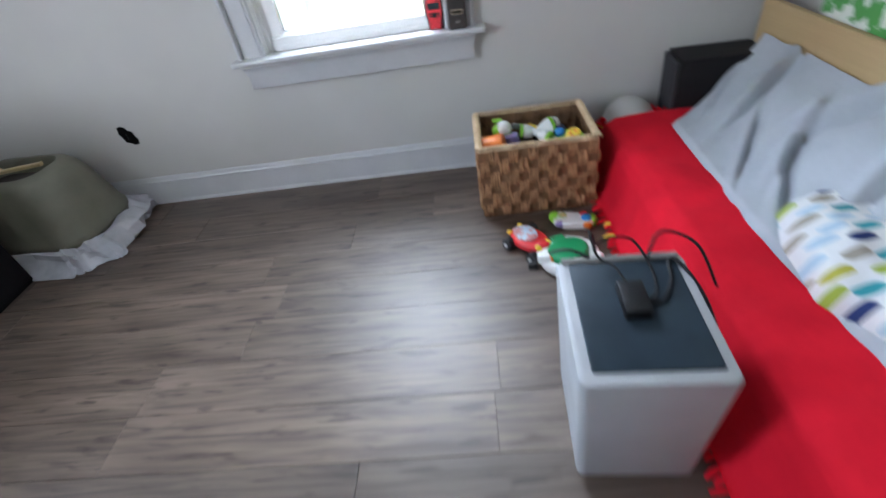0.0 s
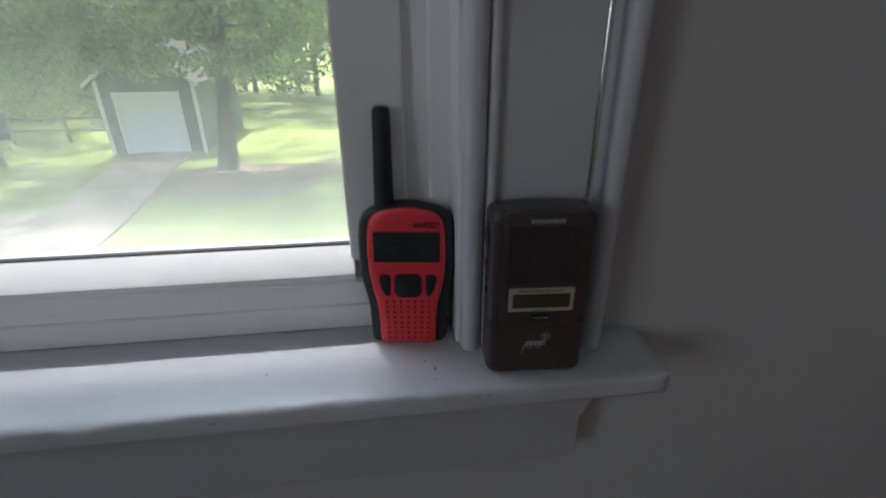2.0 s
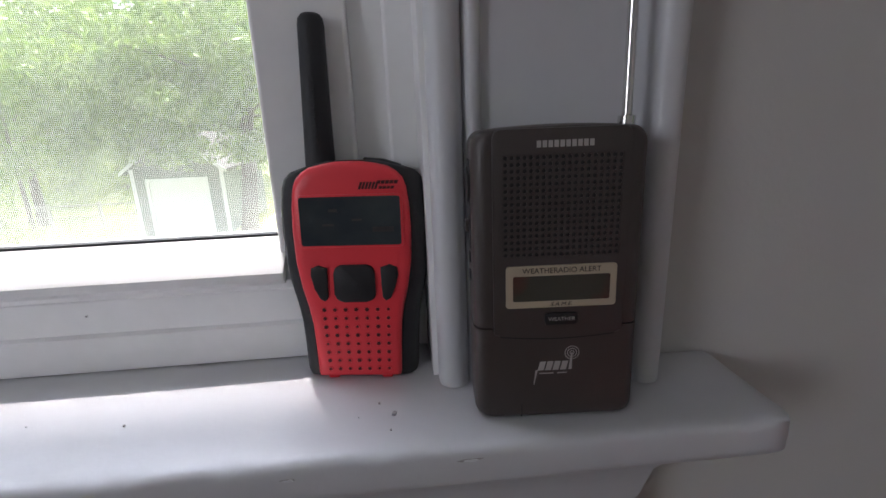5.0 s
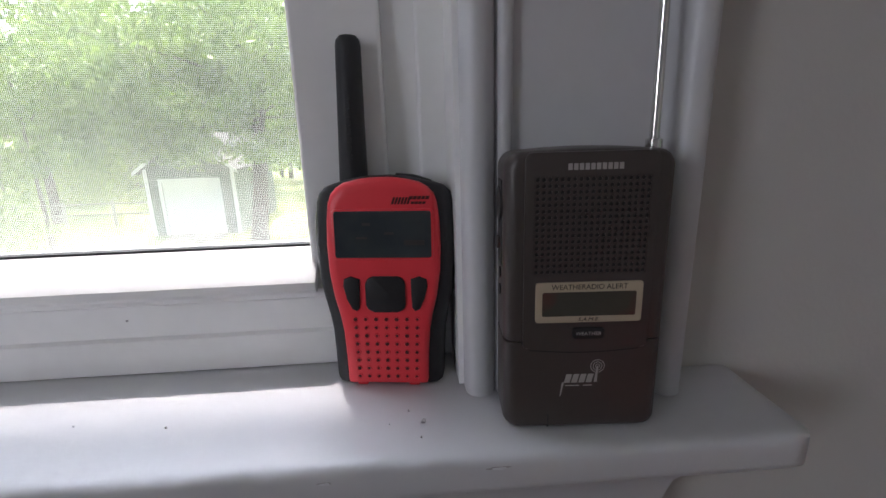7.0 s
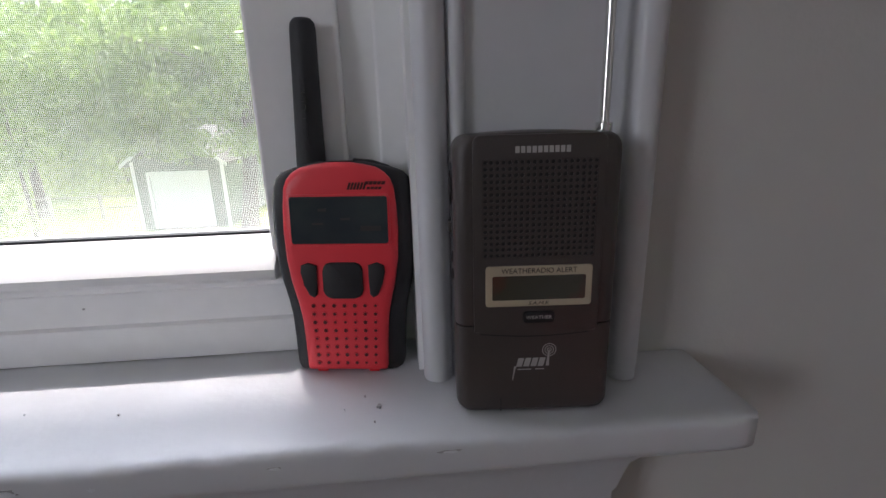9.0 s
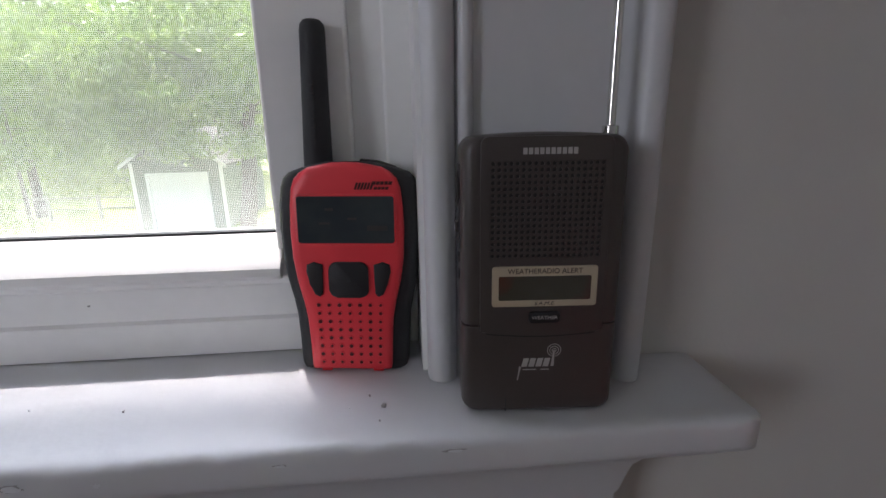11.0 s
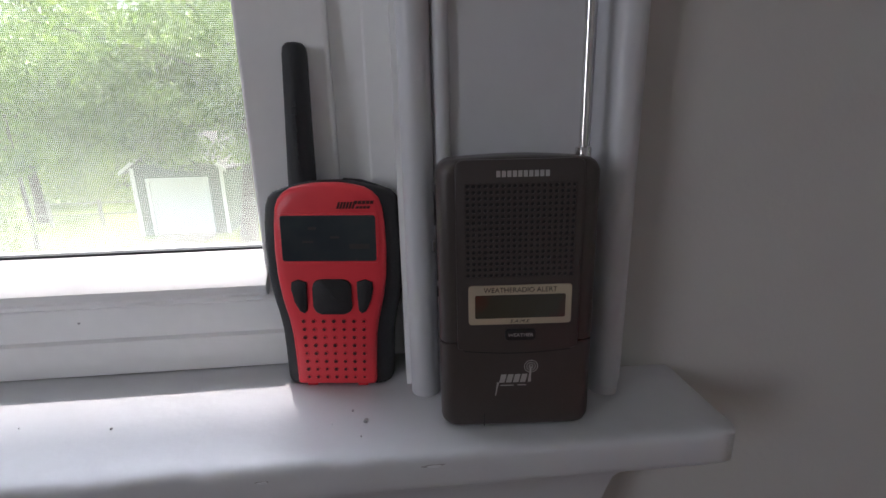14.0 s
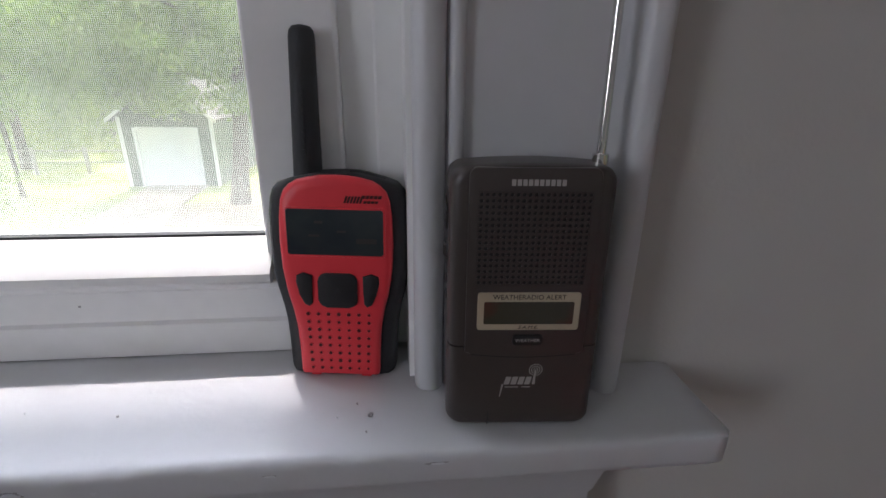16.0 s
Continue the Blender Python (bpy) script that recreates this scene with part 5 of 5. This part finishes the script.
def adapter():
    o = thing("power_adapter", "black power adapter with loose cables on the white box", "adapter", at=BOX_TURN)
    part("brick", box(0.372, 0.432, 0.400, 0.500, TOPZ, TOPZ + 0.030, 0.006), M_CABLE, o, smooth=40)
    part("cable", tube(bend([(0.400, 0.500, TOPZ + 0.014), (0.378, 0.550, TOPZ + 0.03), (0.352, 0.585, TOPZ + 0.025), (0.340, 0.605, TOPZ + 0.05), (0.385, 0.635, TOPZ + 0.05), (0.440, 0.630, TOPZ + 0.04), (0.470, 0.560, TOPZ + 0.006), (0.460, 0.480, TOPZ + 0.004), (0.425, 0.440, TOPZ + 0.004)]), 0.0035, 8), M_CABLE, o, smooth=60)
    part("cable", tube(bend([(0.470, 0.600, TOPZ + 0.008), (0.500, 0.640, TOPZ + 0.045), (0.540, 0.640, TOPZ + 0.05), (0.590, 0.600, TOPZ + 0.03), (0.625, 0.540, TOPZ - 0.05)]), 0.004, 8), M_CABLE, o, smooth=60)
    part("cable", tube(bend([(0.330, 0.610, TOPZ + 0.010), (0.290, 0.640, TOPZ + 0.012), (0.250, 0.660, TOPZ - 0.004), (0.225, 0.662, TOPZ - 0.02)]), 0.0045, 8), M_CABLE, o, smooth=60)
    part("cable", tube(bend([(0.350, 0.612, TOPZ + 0.012), (0.338, 0.655, TOPZ + 0.050), (0.352, 0.700, TOPZ + 0.020), (0.372, 0.725, TOPZ - 0.060)]), 0.0035, 8), M_CABLE, o, smooth=60)
    part("cable", tube(bend([(0.425, 0.440, TOPZ + 0.004), (0.470, 0.455, TOPZ + 0.004), (0.505, 0.520, TOPZ + 0.004), (0.520, 0.590, TOPZ + 0.006), (0.548, 0.560, TOPZ + 0.002), (0.575, 0.470, TOPZ - 0.030), (0.588, 0.380, TOPZ - 0.090)]), 0.0045, 8), M_CABLE, o, smooth=60)
    plug = part("plug", box(0.205, 0.238, 0.645, 0.672, TOPZ - 0.035, TOPZ - 0.010, 0.004), M_WHITE_TOY, o, "white plug end")
    part("plug_tip", box(0.178, 0.204, 0.638, 0.658, TOPZ - 0.050, TOPZ - 0.028, 0.004), M_CABLE, plug)


adapter()


# ---- the bed ----
def cloth_material(name, c1, c2, scale=5):
    return surface(name, c1, c2, scale=scale, rough=0.9, fine=0.06, bump=0.35, bump_scale=420, spec=0.2)


M_REDCLOTH = cloth_material("red_throw", (0.72, 0.008, 0.026), (0.58, 0.006, 0.020))
M_SHEET = cloth_material("grey_blue_sheet", (0.47, 0.50, 0.55), (0.43, 0.46, 0.51))
M_MATTRESS = cloth_material("mattress_ticking", (0.55, 0.55, 0.56), (0.5, 0.5, 0.51))
M_TAN = surface("tan_board", (0.52, 0.37, 0.19), (0.47, 0.33, 0.165), scale=3, rough=0.5, fine=0.06, stretch=(1, 0.2, 4))


def leaf_print():
    """White cotton printed with rows of pointed ovals in blue, teal, yellow, lime, navy and grey."""
    m = cloth_material("leaf_print_cotton", (0.74, 0.75, 0.76), (0.70, 0.71, 0.73))
    n, l = m.node_tree.nodes, m.node_tree.links
    b = n["Principled BSDF"]
    base = b.inputs["Base Color"].links[0].from_socket
    tc = next(x for x in n if x.type == "TEX_COORD")
    mp = n.new("ShaderNodeMapping")
    mp.inputs["Scale"].default_value = (11.0, 23.0, 0.0)
    mp.inputs["Rotation"].default_value = (0, 0, radians(28))
    l.new(tc.outputs["Object"], mp.inputs[0])
    vo = n.new("ShaderNodeTexVoronoi")
    vo.distance = "MINKOWSKI"
    vo.inputs["Exponent"].default_value = 1.35
    vo.voronoi_dimensions = "2D"
    vo.inputs["Scale"].default_value, vo.inputs["Randomness"].default_value = 1.0, 0.22
    l.new(mp.outputs[0], vo.inputs["Vector"])
    mask = n.new("ShaderNodeMath")
    mask.operation = "LESS_THAN"
    mask.inputs[1].default_value = 0.40
    l.new(vo.outputs["Distance"], mask.inputs[0])
    sep = n.new("ShaderNodeSeparateColor")
    l.new(vo.outputs["Color"], sep.inputs[0])
    cr = n.new("ShaderNodeValToRGB")
    cr.color_ramp.interpolation = "CONSTANT"
    cols = [(0.06, 0.33, 0.40), (0.46, 0.44, 0.07), (0.03, 0.05, 0.16), (0.42, 0.56, 0.68), (0.36, 0.46, 0.07), (0.36, 0.33, 0.28)]
    while len(cr.color_ramp.elements) < len(cols):
        cr.color_ramp.elements.new(0.5)
    for i, c in enumerate(cols):
        cr.color_ramp.elements[i].position, cr.color_ramp.elements[i].color = i / len(cols), (*c, 1)
    l.new(sep.outputs[0], cr.inputs[0])
    mx = n.new("ShaderNodeMix")
    mx.data_type = "RGBA"
    l.new(mask.outputs[0], mx.inputs["Factor"])
    l.new(base, mx.inputs[6])
    l.new(cr.outputs[0], mx.inputs[7])
    l.new(mx.outputs[2], b.inputs["Base Color"])
    return m


M_LEAFPRINT = leaf_print()


def sheet_of(f, us, vs, thick=0.008):
    """A cloth as a grid of f(u, v), with a thickness."""
    bm = bmesh.new()
    g = [[bm.verts.new(f(u, v)) for u in us] for v in vs]
    for a, b in zip(g, g[1:]):
        for i in range(len(us) - 1):
            bm.faces.new((a[i], a[i + 1], b[i + 1], b[i]))
    bmesh.ops.recalc_face_normals(bm, faces=bm.faces)
    bmesh.ops.solidify(bm, geom=list(bm.faces), thickness=thick)
    return bm


def steps(a, b, n):
    return [a + (b - a) * i / n for i in range(n + 1)]


BED_X0, BED_X1, BED_Y0, BED_Y1, BED_H = 0.690, 1.335, -0.70, 1.735, 0.255


def bed():
    o = thing("bed", "low bed with a tan board along the wall", "bed")
    part("mattress", box(BED_X0 + 0.01, BED_X1 - 0.004, BED_Y0, BED_Y1, 0.04, BED_H - 0.006, 0.03, 4), M_MATTRESS, o, smooth=50)
    part("base", box(BED_X0 + 0.05, BED_X1 - 0.02, BED_Y0 + 0.04, BED_Y1 - 0.04, 0.0, 0.045, 0.004), M_TAN, o)
    part("back_board", box(1.348, 1.378, BED_Y0 - 0.05, 1.90, 0.0, 0.66, 0.006), M_TAN, o, "smooth tan wooden back board")


bed()


def throw():
    o = thing("throw_blanket", "bright red fringed throw spread over the bed", "blanket")
    # across: floor edge, up the side, over the top
    path = [(0.600, 0.012), (0.615, 0.03), (0.640, 0.085), (0.655, 0.15), (0.668, 0.21), (0.690, 0.252), (0.730, 0.270), (0.80, 0.275), (0.90, 0.275), (1.05, 0.272), (1.20, 0.270), (1.32, 0.268)]
    ts = [i / (len(path) - 1) for i in range(len(path))]

    def f(u, v):
        x = float(np.interp(u, ts, [p[0] for p in path]))
        z = float(np.interp(u, ts, [p[1] for p in path]))
        side = max(0.0, 1 - u / 0.45)
        w = 0.018 * noise.noise((v * 4.0, u * 2.0, 1.0)) + 0.007 * noise.noise((v * 11.0, u * 5.0, 4.0))
        fold = 0.020 * max(0, noise.noise((v * 2.2 + u * 3.0, 2.0, 8.0)))
        x -= side * (0.030 * noise.noise((v * 3.1, 3.0, 0)) + 0.01 * noise.noise((v * 9.0, 7.0, 0)))
        end = max(0.0, (v - 1.72) / 0.09)
        z -= 0.045 * end ** 2
        return (x, v, max(z + w * (1 - side) + fold * (1 - side) + 0.004, 0.010))
    part("cloth", sheet_of(f, steps(0, 1, 44), steps(-0.62, 1.805, 110)), M_REDCLOTH, o, smooth=70)
    rng = random.Random(17)
    mats = (M_REDCLOTH, M_REDCLOTH, M_REDCLOTH, M_REDCLOTH, M_YELLOW, cloth_material("pale_fringe", (0.6, 0.5, 0.4), (0.5, 0.42, 0.33)))
    for i in range(84):
        v = -0.6 + 2.40 * i / 84
        x, y, z = f(0, v)
        m = rng.choice(mats) if i % 3 == 0 else M_REDCLOTH
        a = rng.uniform(-0.02, 0.02)
        l = rng.uniform(0.02, 0.045)
        part("fringe", tube([(x + 0.006, y, 0.020), (x - l * 0.5, y + a * 0.5, 0.018), (x - l, y + a, 0.006)], [0.007, 0.009, 0.005], 6), m, o, smooth=60)
    for i in range(56):
        u = 0.36 + 0.62 * i / 56
        x, y, z = f(u, 1.805)
        m = rng.choice(mats) if i % 3 == 0 else M_REDCLOTH
        a = rng.uniform(-0.035, 0.035)
        l = rng.uniform(0.015, 0.05)
        z += rng.uniform(0.0, 0.022)
        part("fringe", tube([(x, y - 0.006, z + 0.002), (x + a * 0.5, y + l * 0.5, z + 0.010), (x + a, y + l, z - 0.014)], [0.006, 0.008, 0.004], 6), m, o, smooth=60)


throw()


def bed_sheet():
    # long creases: a line through (x, y) with a slope, its depth and width
    creases = ((1.19, 1.46, 0.55, 0.040, 0.016), (1.06, 1.24, 1.5, 0.022, 0.012), (1.05, 0.98, 1.7, 0.024, 0.016), (1.24, 1.12, -0.5, 0.040, 0.024), (1.13, 1.10, 0.9, 0.026, 0.016), (1.22, 0.80, 0.4, 0.030, 0.02), (1.12, 1.62, 0.9, 0.014, 0.012))

    def f(u, v):
        far = 1.58 + 0.30 * u
        y = 0.25 + (far - 0.25) * v
        x0 = float(np.interp(y, [0.0, 0.5, 0.86, 1.20, 1.60], [0.93, 0.90, 0.885, 0.90, 0.915]))
        x = x0 + (1.335 - x0) * u
        lift = 0.24 * u ** 1.5 + 0.045 * math.exp(-((x - 1.17) / 0.11) ** 2 - ((y - 1.35) / 0.28) ** 2) + 0.035 * math.exp(-((x - 1.20) / 0.10) ** 2 - ((y - 0.85) / 0.2) ** 2)
        for cx, cy, k, dep, wid in creases:
            s = ((y - cy) - k * (x - cx)) / math.hypot(1, k)
            along = ((x - cx) + k * (y - cy)) / math.hypot(1, k)
            fade = math.exp(-(along / 0.15) ** 2)
            dep *= 1.6
            lift += fade * (dep * 0.7 * math.exp(-((s - wid * 1.9) / (wid * 1.3)) ** 2) - dep * math.exp(-(s / wid) ** 2))
        lift += (0.012 * noise.noise((x * 6, y * 4, 2.2)) + 0.005 * noise.noise((x * 17, y * 13, 5.2))) * min(1, u * 6 + 0.2)
        lift *= min(1.0, 0.35 + (1 - v) / 0.06)
        z = 0.298 + max(lift, -0.006) - 0.012 * max(0, 1 - u / 0.05)
        return (x, y + 0.015 * noise.noise((x * 5, 3, y * 2)), z)
    tagged(part("bed_sheet", sheet_of(f, steps(0, 1, 70), steps(0, 1, 150), 0.010), M_SHEET, smooth=70), "crumpled grey-blue bed sheet pulled over the pillows", "sheet")


bed_sheet()


def duvet():
    def f(u, v):
        x0 = float(np.interp(v, [-0.6, 0.0, 0.36, 0.53, 0.70, 0.86, 0.93], [1.0, 0.99, 0.955, 0.885, 0.900, 0.945, 1.08]))
        x = x0 + (1.33 - x0) * u
        z = 0.345 + 0.045 * min(1, u * 4) + 0.028 * noise.noise((x * 5, v * 5, 9.2)) + 0.012 * noise.noise((x * 14, v * 12, 5.2))
        z -= 0.05 * max(0, 1 - u / 0.10) ** 2
        z -= 0.05 * max(0.0, (v - 0.86) / 0.07)
        return (x, v, z)
    tagged(part("duvet", sheet_of(f, steps(0, 1, 40), steps(-0.6, 0.93, 80), 0.025), M_LEAFPRINT, smooth=70), "white duvet printed with blue, teal and lime leaves", "duvet")


duvet()
ob = part("cushion", box(1.384, 1.456, 0.95, 1.60, 0.56, 0.92, 0.02, 3), surface("green_leaf_fabric", (0.10, 0.34, 0.08), (0.75, 0.78, 0.72), scale=16, rough=0.85, contrast=(0.48, 0.52)))
tagged(ob, "green and white patterned cushion behind the board", "cushion")
ob = part("cushion_shelf", box(1.384, 1.462, 0.90, 1.65, 0.0, 0.558, 0.004), M_TAN)
tagged(ob, "narrow tan wooden ledge behind the bed", "shelf")


# ---- by the window wall, to the right ----
def loudspeaker():
    o = thing("loudspeaker", "black wooden loudspeaker lying beside the bed", "loudspeaker", at=pose(1.150, 1.842, 0.0, 0, 0, -4))
    m = surface("black_ash_veneer", (0.013, 0.012, 0.013), (0.008, 0.007, 0.008), scale=6, rough=0.6, fine=0.1, stretch=(1, 8, 8), spec=0.25)
    part("cabinet", box(-0.150, 0.190, -0.095, 0.095, 0.0, 0.485, 0.004), m, o)
    part("front_grille", box(-0.172, -0.1505, -0.090, 0.090, 0.012, 0.477, 0.010, 3), surface("charcoal_cloth", (0.035, 0.033, 0.036), (0.028, 0.026, 0.029), scale=60, rough=0.9, bump=0.5, bump_scale=900), o, "charcoal cloth grille")
    part("bass_port", tube([(-0.176, 0.0, 0.12), (-0.170, 0.0, 0.12)], 0.035, 24), M_BLACK, o)


loudspeaker()


def globe_lamp():
    o = thing("globe_shade", "round matt white globe standing on the floor", "lamp globe", at=pose(0.812, 1.826, 0.0))
    bm = bmesh.new()
    ball_mesh(bm, (0, 0, 0.204), 0.120, seg=32)
    part("globe", bm, surface("matt_white_globe", (0.50, 0.50, 0.48), (0.46, 0.46, 0.44), scale=4, rough=0.7), o, smooth=80)
    part("collar", tube([(0, 0, 0.0), (0, 0, 0.090), (0, 0, 0.105)], [0.055, 0.055, 0.05], 24), M_WHITE_TOY, o, smooth=40)


globe_lamp()


# ---- by the window wall, to the left ----
def litter_box():
    o = thing("litter_box", "khaki plastic domed litter box with top opening", "litter box", at=pose(-2.200, 1.672, 0.0, 0, 0, -4))
    m = surface("khaki_plastic", (0.20, 0.195, 0.145), (0.17, 0.165, 0.12), scale=8, rough=0.45, fine=0.04)

    def ring(w, d, r, z):
        return [(x, y, z) for x, y in round_rect(w, d, r, 7)]
    part("pan", lofted([ring(0.66, 0.42, 0.12, 0.008), ring(0.72, 0.46, 0.14, 0.10), ring(0.73, 0.47, 0.14, 0.112)]), m, o, smooth=50)
    bm = bmesh.new()
    prof = [(0.735, 0.475, 0.145, 0.108), (0.735, 0.475, 0.145, 0.135), (0.715, 0.460, 0.145, 0.145), (0.685, 0.435, 0.15, 0.24), (0.64, 0.40, 0.15, 0.34), (0.58, 0.36, 0.14, 0.405), (0.52, 0.32, 0.12, 0.430), (0.44, 0.25, 0.09, 0.438), (0.42, 0.235, 0.085, 0.425), (0.41, 0.23, 0.08, 0.36)]
    rs = [[bm.verts.new(p) for p in ring(*q)] for q in prof]
    for a, b in zip(rs, rs[1:]):
        for i in range(len(a)):
            bm.faces.new((a[i], a[(i + 1) % len(a)], b[(i + 1) % len(a)], b[i]))
    hood = part("hood", bm, m, o, "khaki hood with a wide opening", smooth=50)
    part("hood_floor", prism(round_rect(0.42, 0.235, 0.08, 7), 0.352, 0.362, "z"), surface("dark_grate", (0.055, 0.048, 0.04), scale=30, rough=0.8, fine=0.3), hood)
    scoop_m = surface("tan_scoop_plastic", (0.58, 0.44, 0.25), (0.54, 0.40, 0.22), scale=20, rough=0.4)
    s = thing("litter_scoop", "tan plastic scoop lying across the litter box", "scoop", at=pose(-2.200, 1.672, 0.442, 0, 0, -4) @ pose(0.0, -0.02, 0, 0, 0, 16))
    part("handle", lofted([[(x, y * 0.8, z) for y, z in round_rect(0.034, 0.018, 0.006, 3)] for x in (-0.02, 0.03, 0.16, 0.178)]), scoop_m, s, smooth=50)
    part("blade", prism([(-0.20, -0.055), (-0.06, -0.060), (-0.01, -0.02), (-0.01, 0.02), (-0.06, 0.060), (-0.20, 0.055)], -0.004, 0.010, "z", bevel=0.003), scoop_m, s, smooth=50)
    # liner bag, spilling out round the base
    lm = surface("white_liner_plastic", (0.60, 0.60, 0.65), (0.44, 0.45, 0.50), scale=12, rough=0.35, bump=0.3, bump_scale=30)
    lo = thing("liner_bag", "crumpled white plastic liner spilling from the litter box", "bag", at=pose(-2.200, 1.672, 0.0, 0, 0, -4))
    base = round_rect(0.73, 0.47, 0.14, 9)
    n = 120
    bm = bmesh.new()
    rows = []
    for k, (z, grow) in enumerate(((0.112, 0.002), (0.100, 0.022), (0.070, 0.034), (0.035, 0.046), (0.010, 0.062), (0.006, 0.040))):
        row = []
        for i in range(n):
            t = i / n * len(base)
            a, b = Vector(base[int(t) % len(base)]), Vector(base[(int(t) + 1) % len(base)])
            p = a.lerp(b, t % 1)
            d = p.normalized()
            w = 1.75 + 1.7 * noise.noise((p.x * 6, p.y * 6, k * 0.3)) - 1.7 * abs(noise.noise((p.x * 15, p.y * 15, k * 0.45))) + 0.6 * noise.noise((p.x * 34, p.y * 34, k * 0.6)) + 0.5 * max(0.0, p.x / 0.36)
            q = p + d * grow * max(0.2, w)
            row.append(bm.verts.new((q.x, q.y, max(z + 0.034 * noise.noise((p.x * 13, p.y * 13, k)) - 0.030 * abs(noise.noise((p.x * 27, p.y * 27, k))), 0.005))))
        rows.append(row)
    for a, b in zip(rows, rows[1:]):
        for i in range(n):
            bm.faces.new((a[i], a[(i + 1) % n], b[(i + 1) % n], b[i]))
    bmesh.ops.recalc_face_normals(bm, faces=bm.faces)
    bmesh.ops.solidify(bm, geom=list(bm.faces), thickness=0.002)
    part("liner", bm, lm, lo, smooth=28)


litter_box()


def black_cabinet():
    o = thing("dresser", "black dresser beside the litter box", "dresser")
    m = surface("black_laminate", (0.007, 0.006, 0.007), (0.005, 0.005, 0.005), scale=5, rough=0.5, spec=0.2)
    part("body", box(-2.62, -2.135, -0.40, 1.345, 0.0, 0.745, 0.004), m, o)
    part("top", box(-2.63, -2.125, -0.41, 1.355, 0.747, 0.768, 0.003), m, o)
    for k in range(3):
        d = part("drawer", box(-2.133, -2.120, -0.38 + 0.575 * k, 0.175 + 0.575 * k, 0.03, 0.36, 0.002), m, o)
        part("drawer", box(-2.133, -2.120, -0.38 + 0.575 * k, 0.175 + 0.575 * k, 0.37, 0.73, 0.002), m, o)


black_cabinet()

# bare outlet opening in the wall: a black plate whose colour gives the hole's shade
_o = thing("outlet_opening", "ragged outlet hole in the plaster, its dark depth painted on", "outlet hole", kind="structure")
_pts = [(-0.024, 0.050), (-0.010, 0.054), (0.004, 0.046), (0.008, 0.030), (0.022, 0.020), (0.024, -0.010), (0.030, -0.022), (0.026, -0.048), (0.008, -0.052), (-0.002, -0.040), (-0.018, -0.034), (-0.022, -0.004), (-0.030, 0.016), (-0.026, 0.034)]
part("hole_shade_plate", prism([(-1.738 + 1.5 * x, 0.420 + z) for x, z in _pts], WALL_Y - 0.0030, WALL_Y + 0.01, "y"), surface("painted_cavity_shade", (0.003, 0.003, 0.003), (0.006, 0.005, 0.005), scale=40, rough=0.95, spec=0.1), _o)
part("wire_end", tube([(-1.741, WALL_Y - 0.002, 0.434), (-1.736, WALL_Y - 0.014, 0.424), (-1.732, WALL_Y - 0.012, 0.406)], 0.003, 8), M_CABLE, _o)
tagged(part("nail", tube([(0.347, WALL_Y + 0.004, 0.262), (0.347, WALL_Y - 0.005, 0.262)], 0.004, 10), M_BROWN_DARK), "small dark nail in the wall above the basket", "nail", kind="structure")

# ---- floor planks ----
PW, PL = 0.198, 1.22
_me = mesh_of(box(0, PL - 0.0010, 0, PW - 0.0010, -0.003, 0.0, 0.0008, 1), "plank", M_PLANK)
_rr = random.Random(9)
_j = 0
_y = 0.533 - 16 * PW
while _y < WALL_Y - 0.001:
    _k = round((_y - 0.533) / PW)
    _x = (0.080 if _k == 0 else -1.160 if _k == -1 else 0.080 + _rr.uniform(0.15, 1.05)) - 3 * PL
    while _x < X1:
        a, b = max(_x, X0), min(_x + PL, X1)
        y0, y1 = max(_y, YB), min(_y + PW, WALL_Y)
        if b - a > 0.02 and y1 - y0 > 0.01:
            if a == _x and b == _x + PL and y0 == _y and y1 == _y + PW:
                ob = new("plank", _me)
            else:
                ob = new("plank", mesh_of(box(0, b - a - 0.0010, 0, y1 - y0 - 0.0010, -0.003, 0.0, 0.0008, 1), "plank", M_PLANK))
            ob.parent = floor
            ob.location = (a, y0, 0)
        _x += PL
    _y += PW
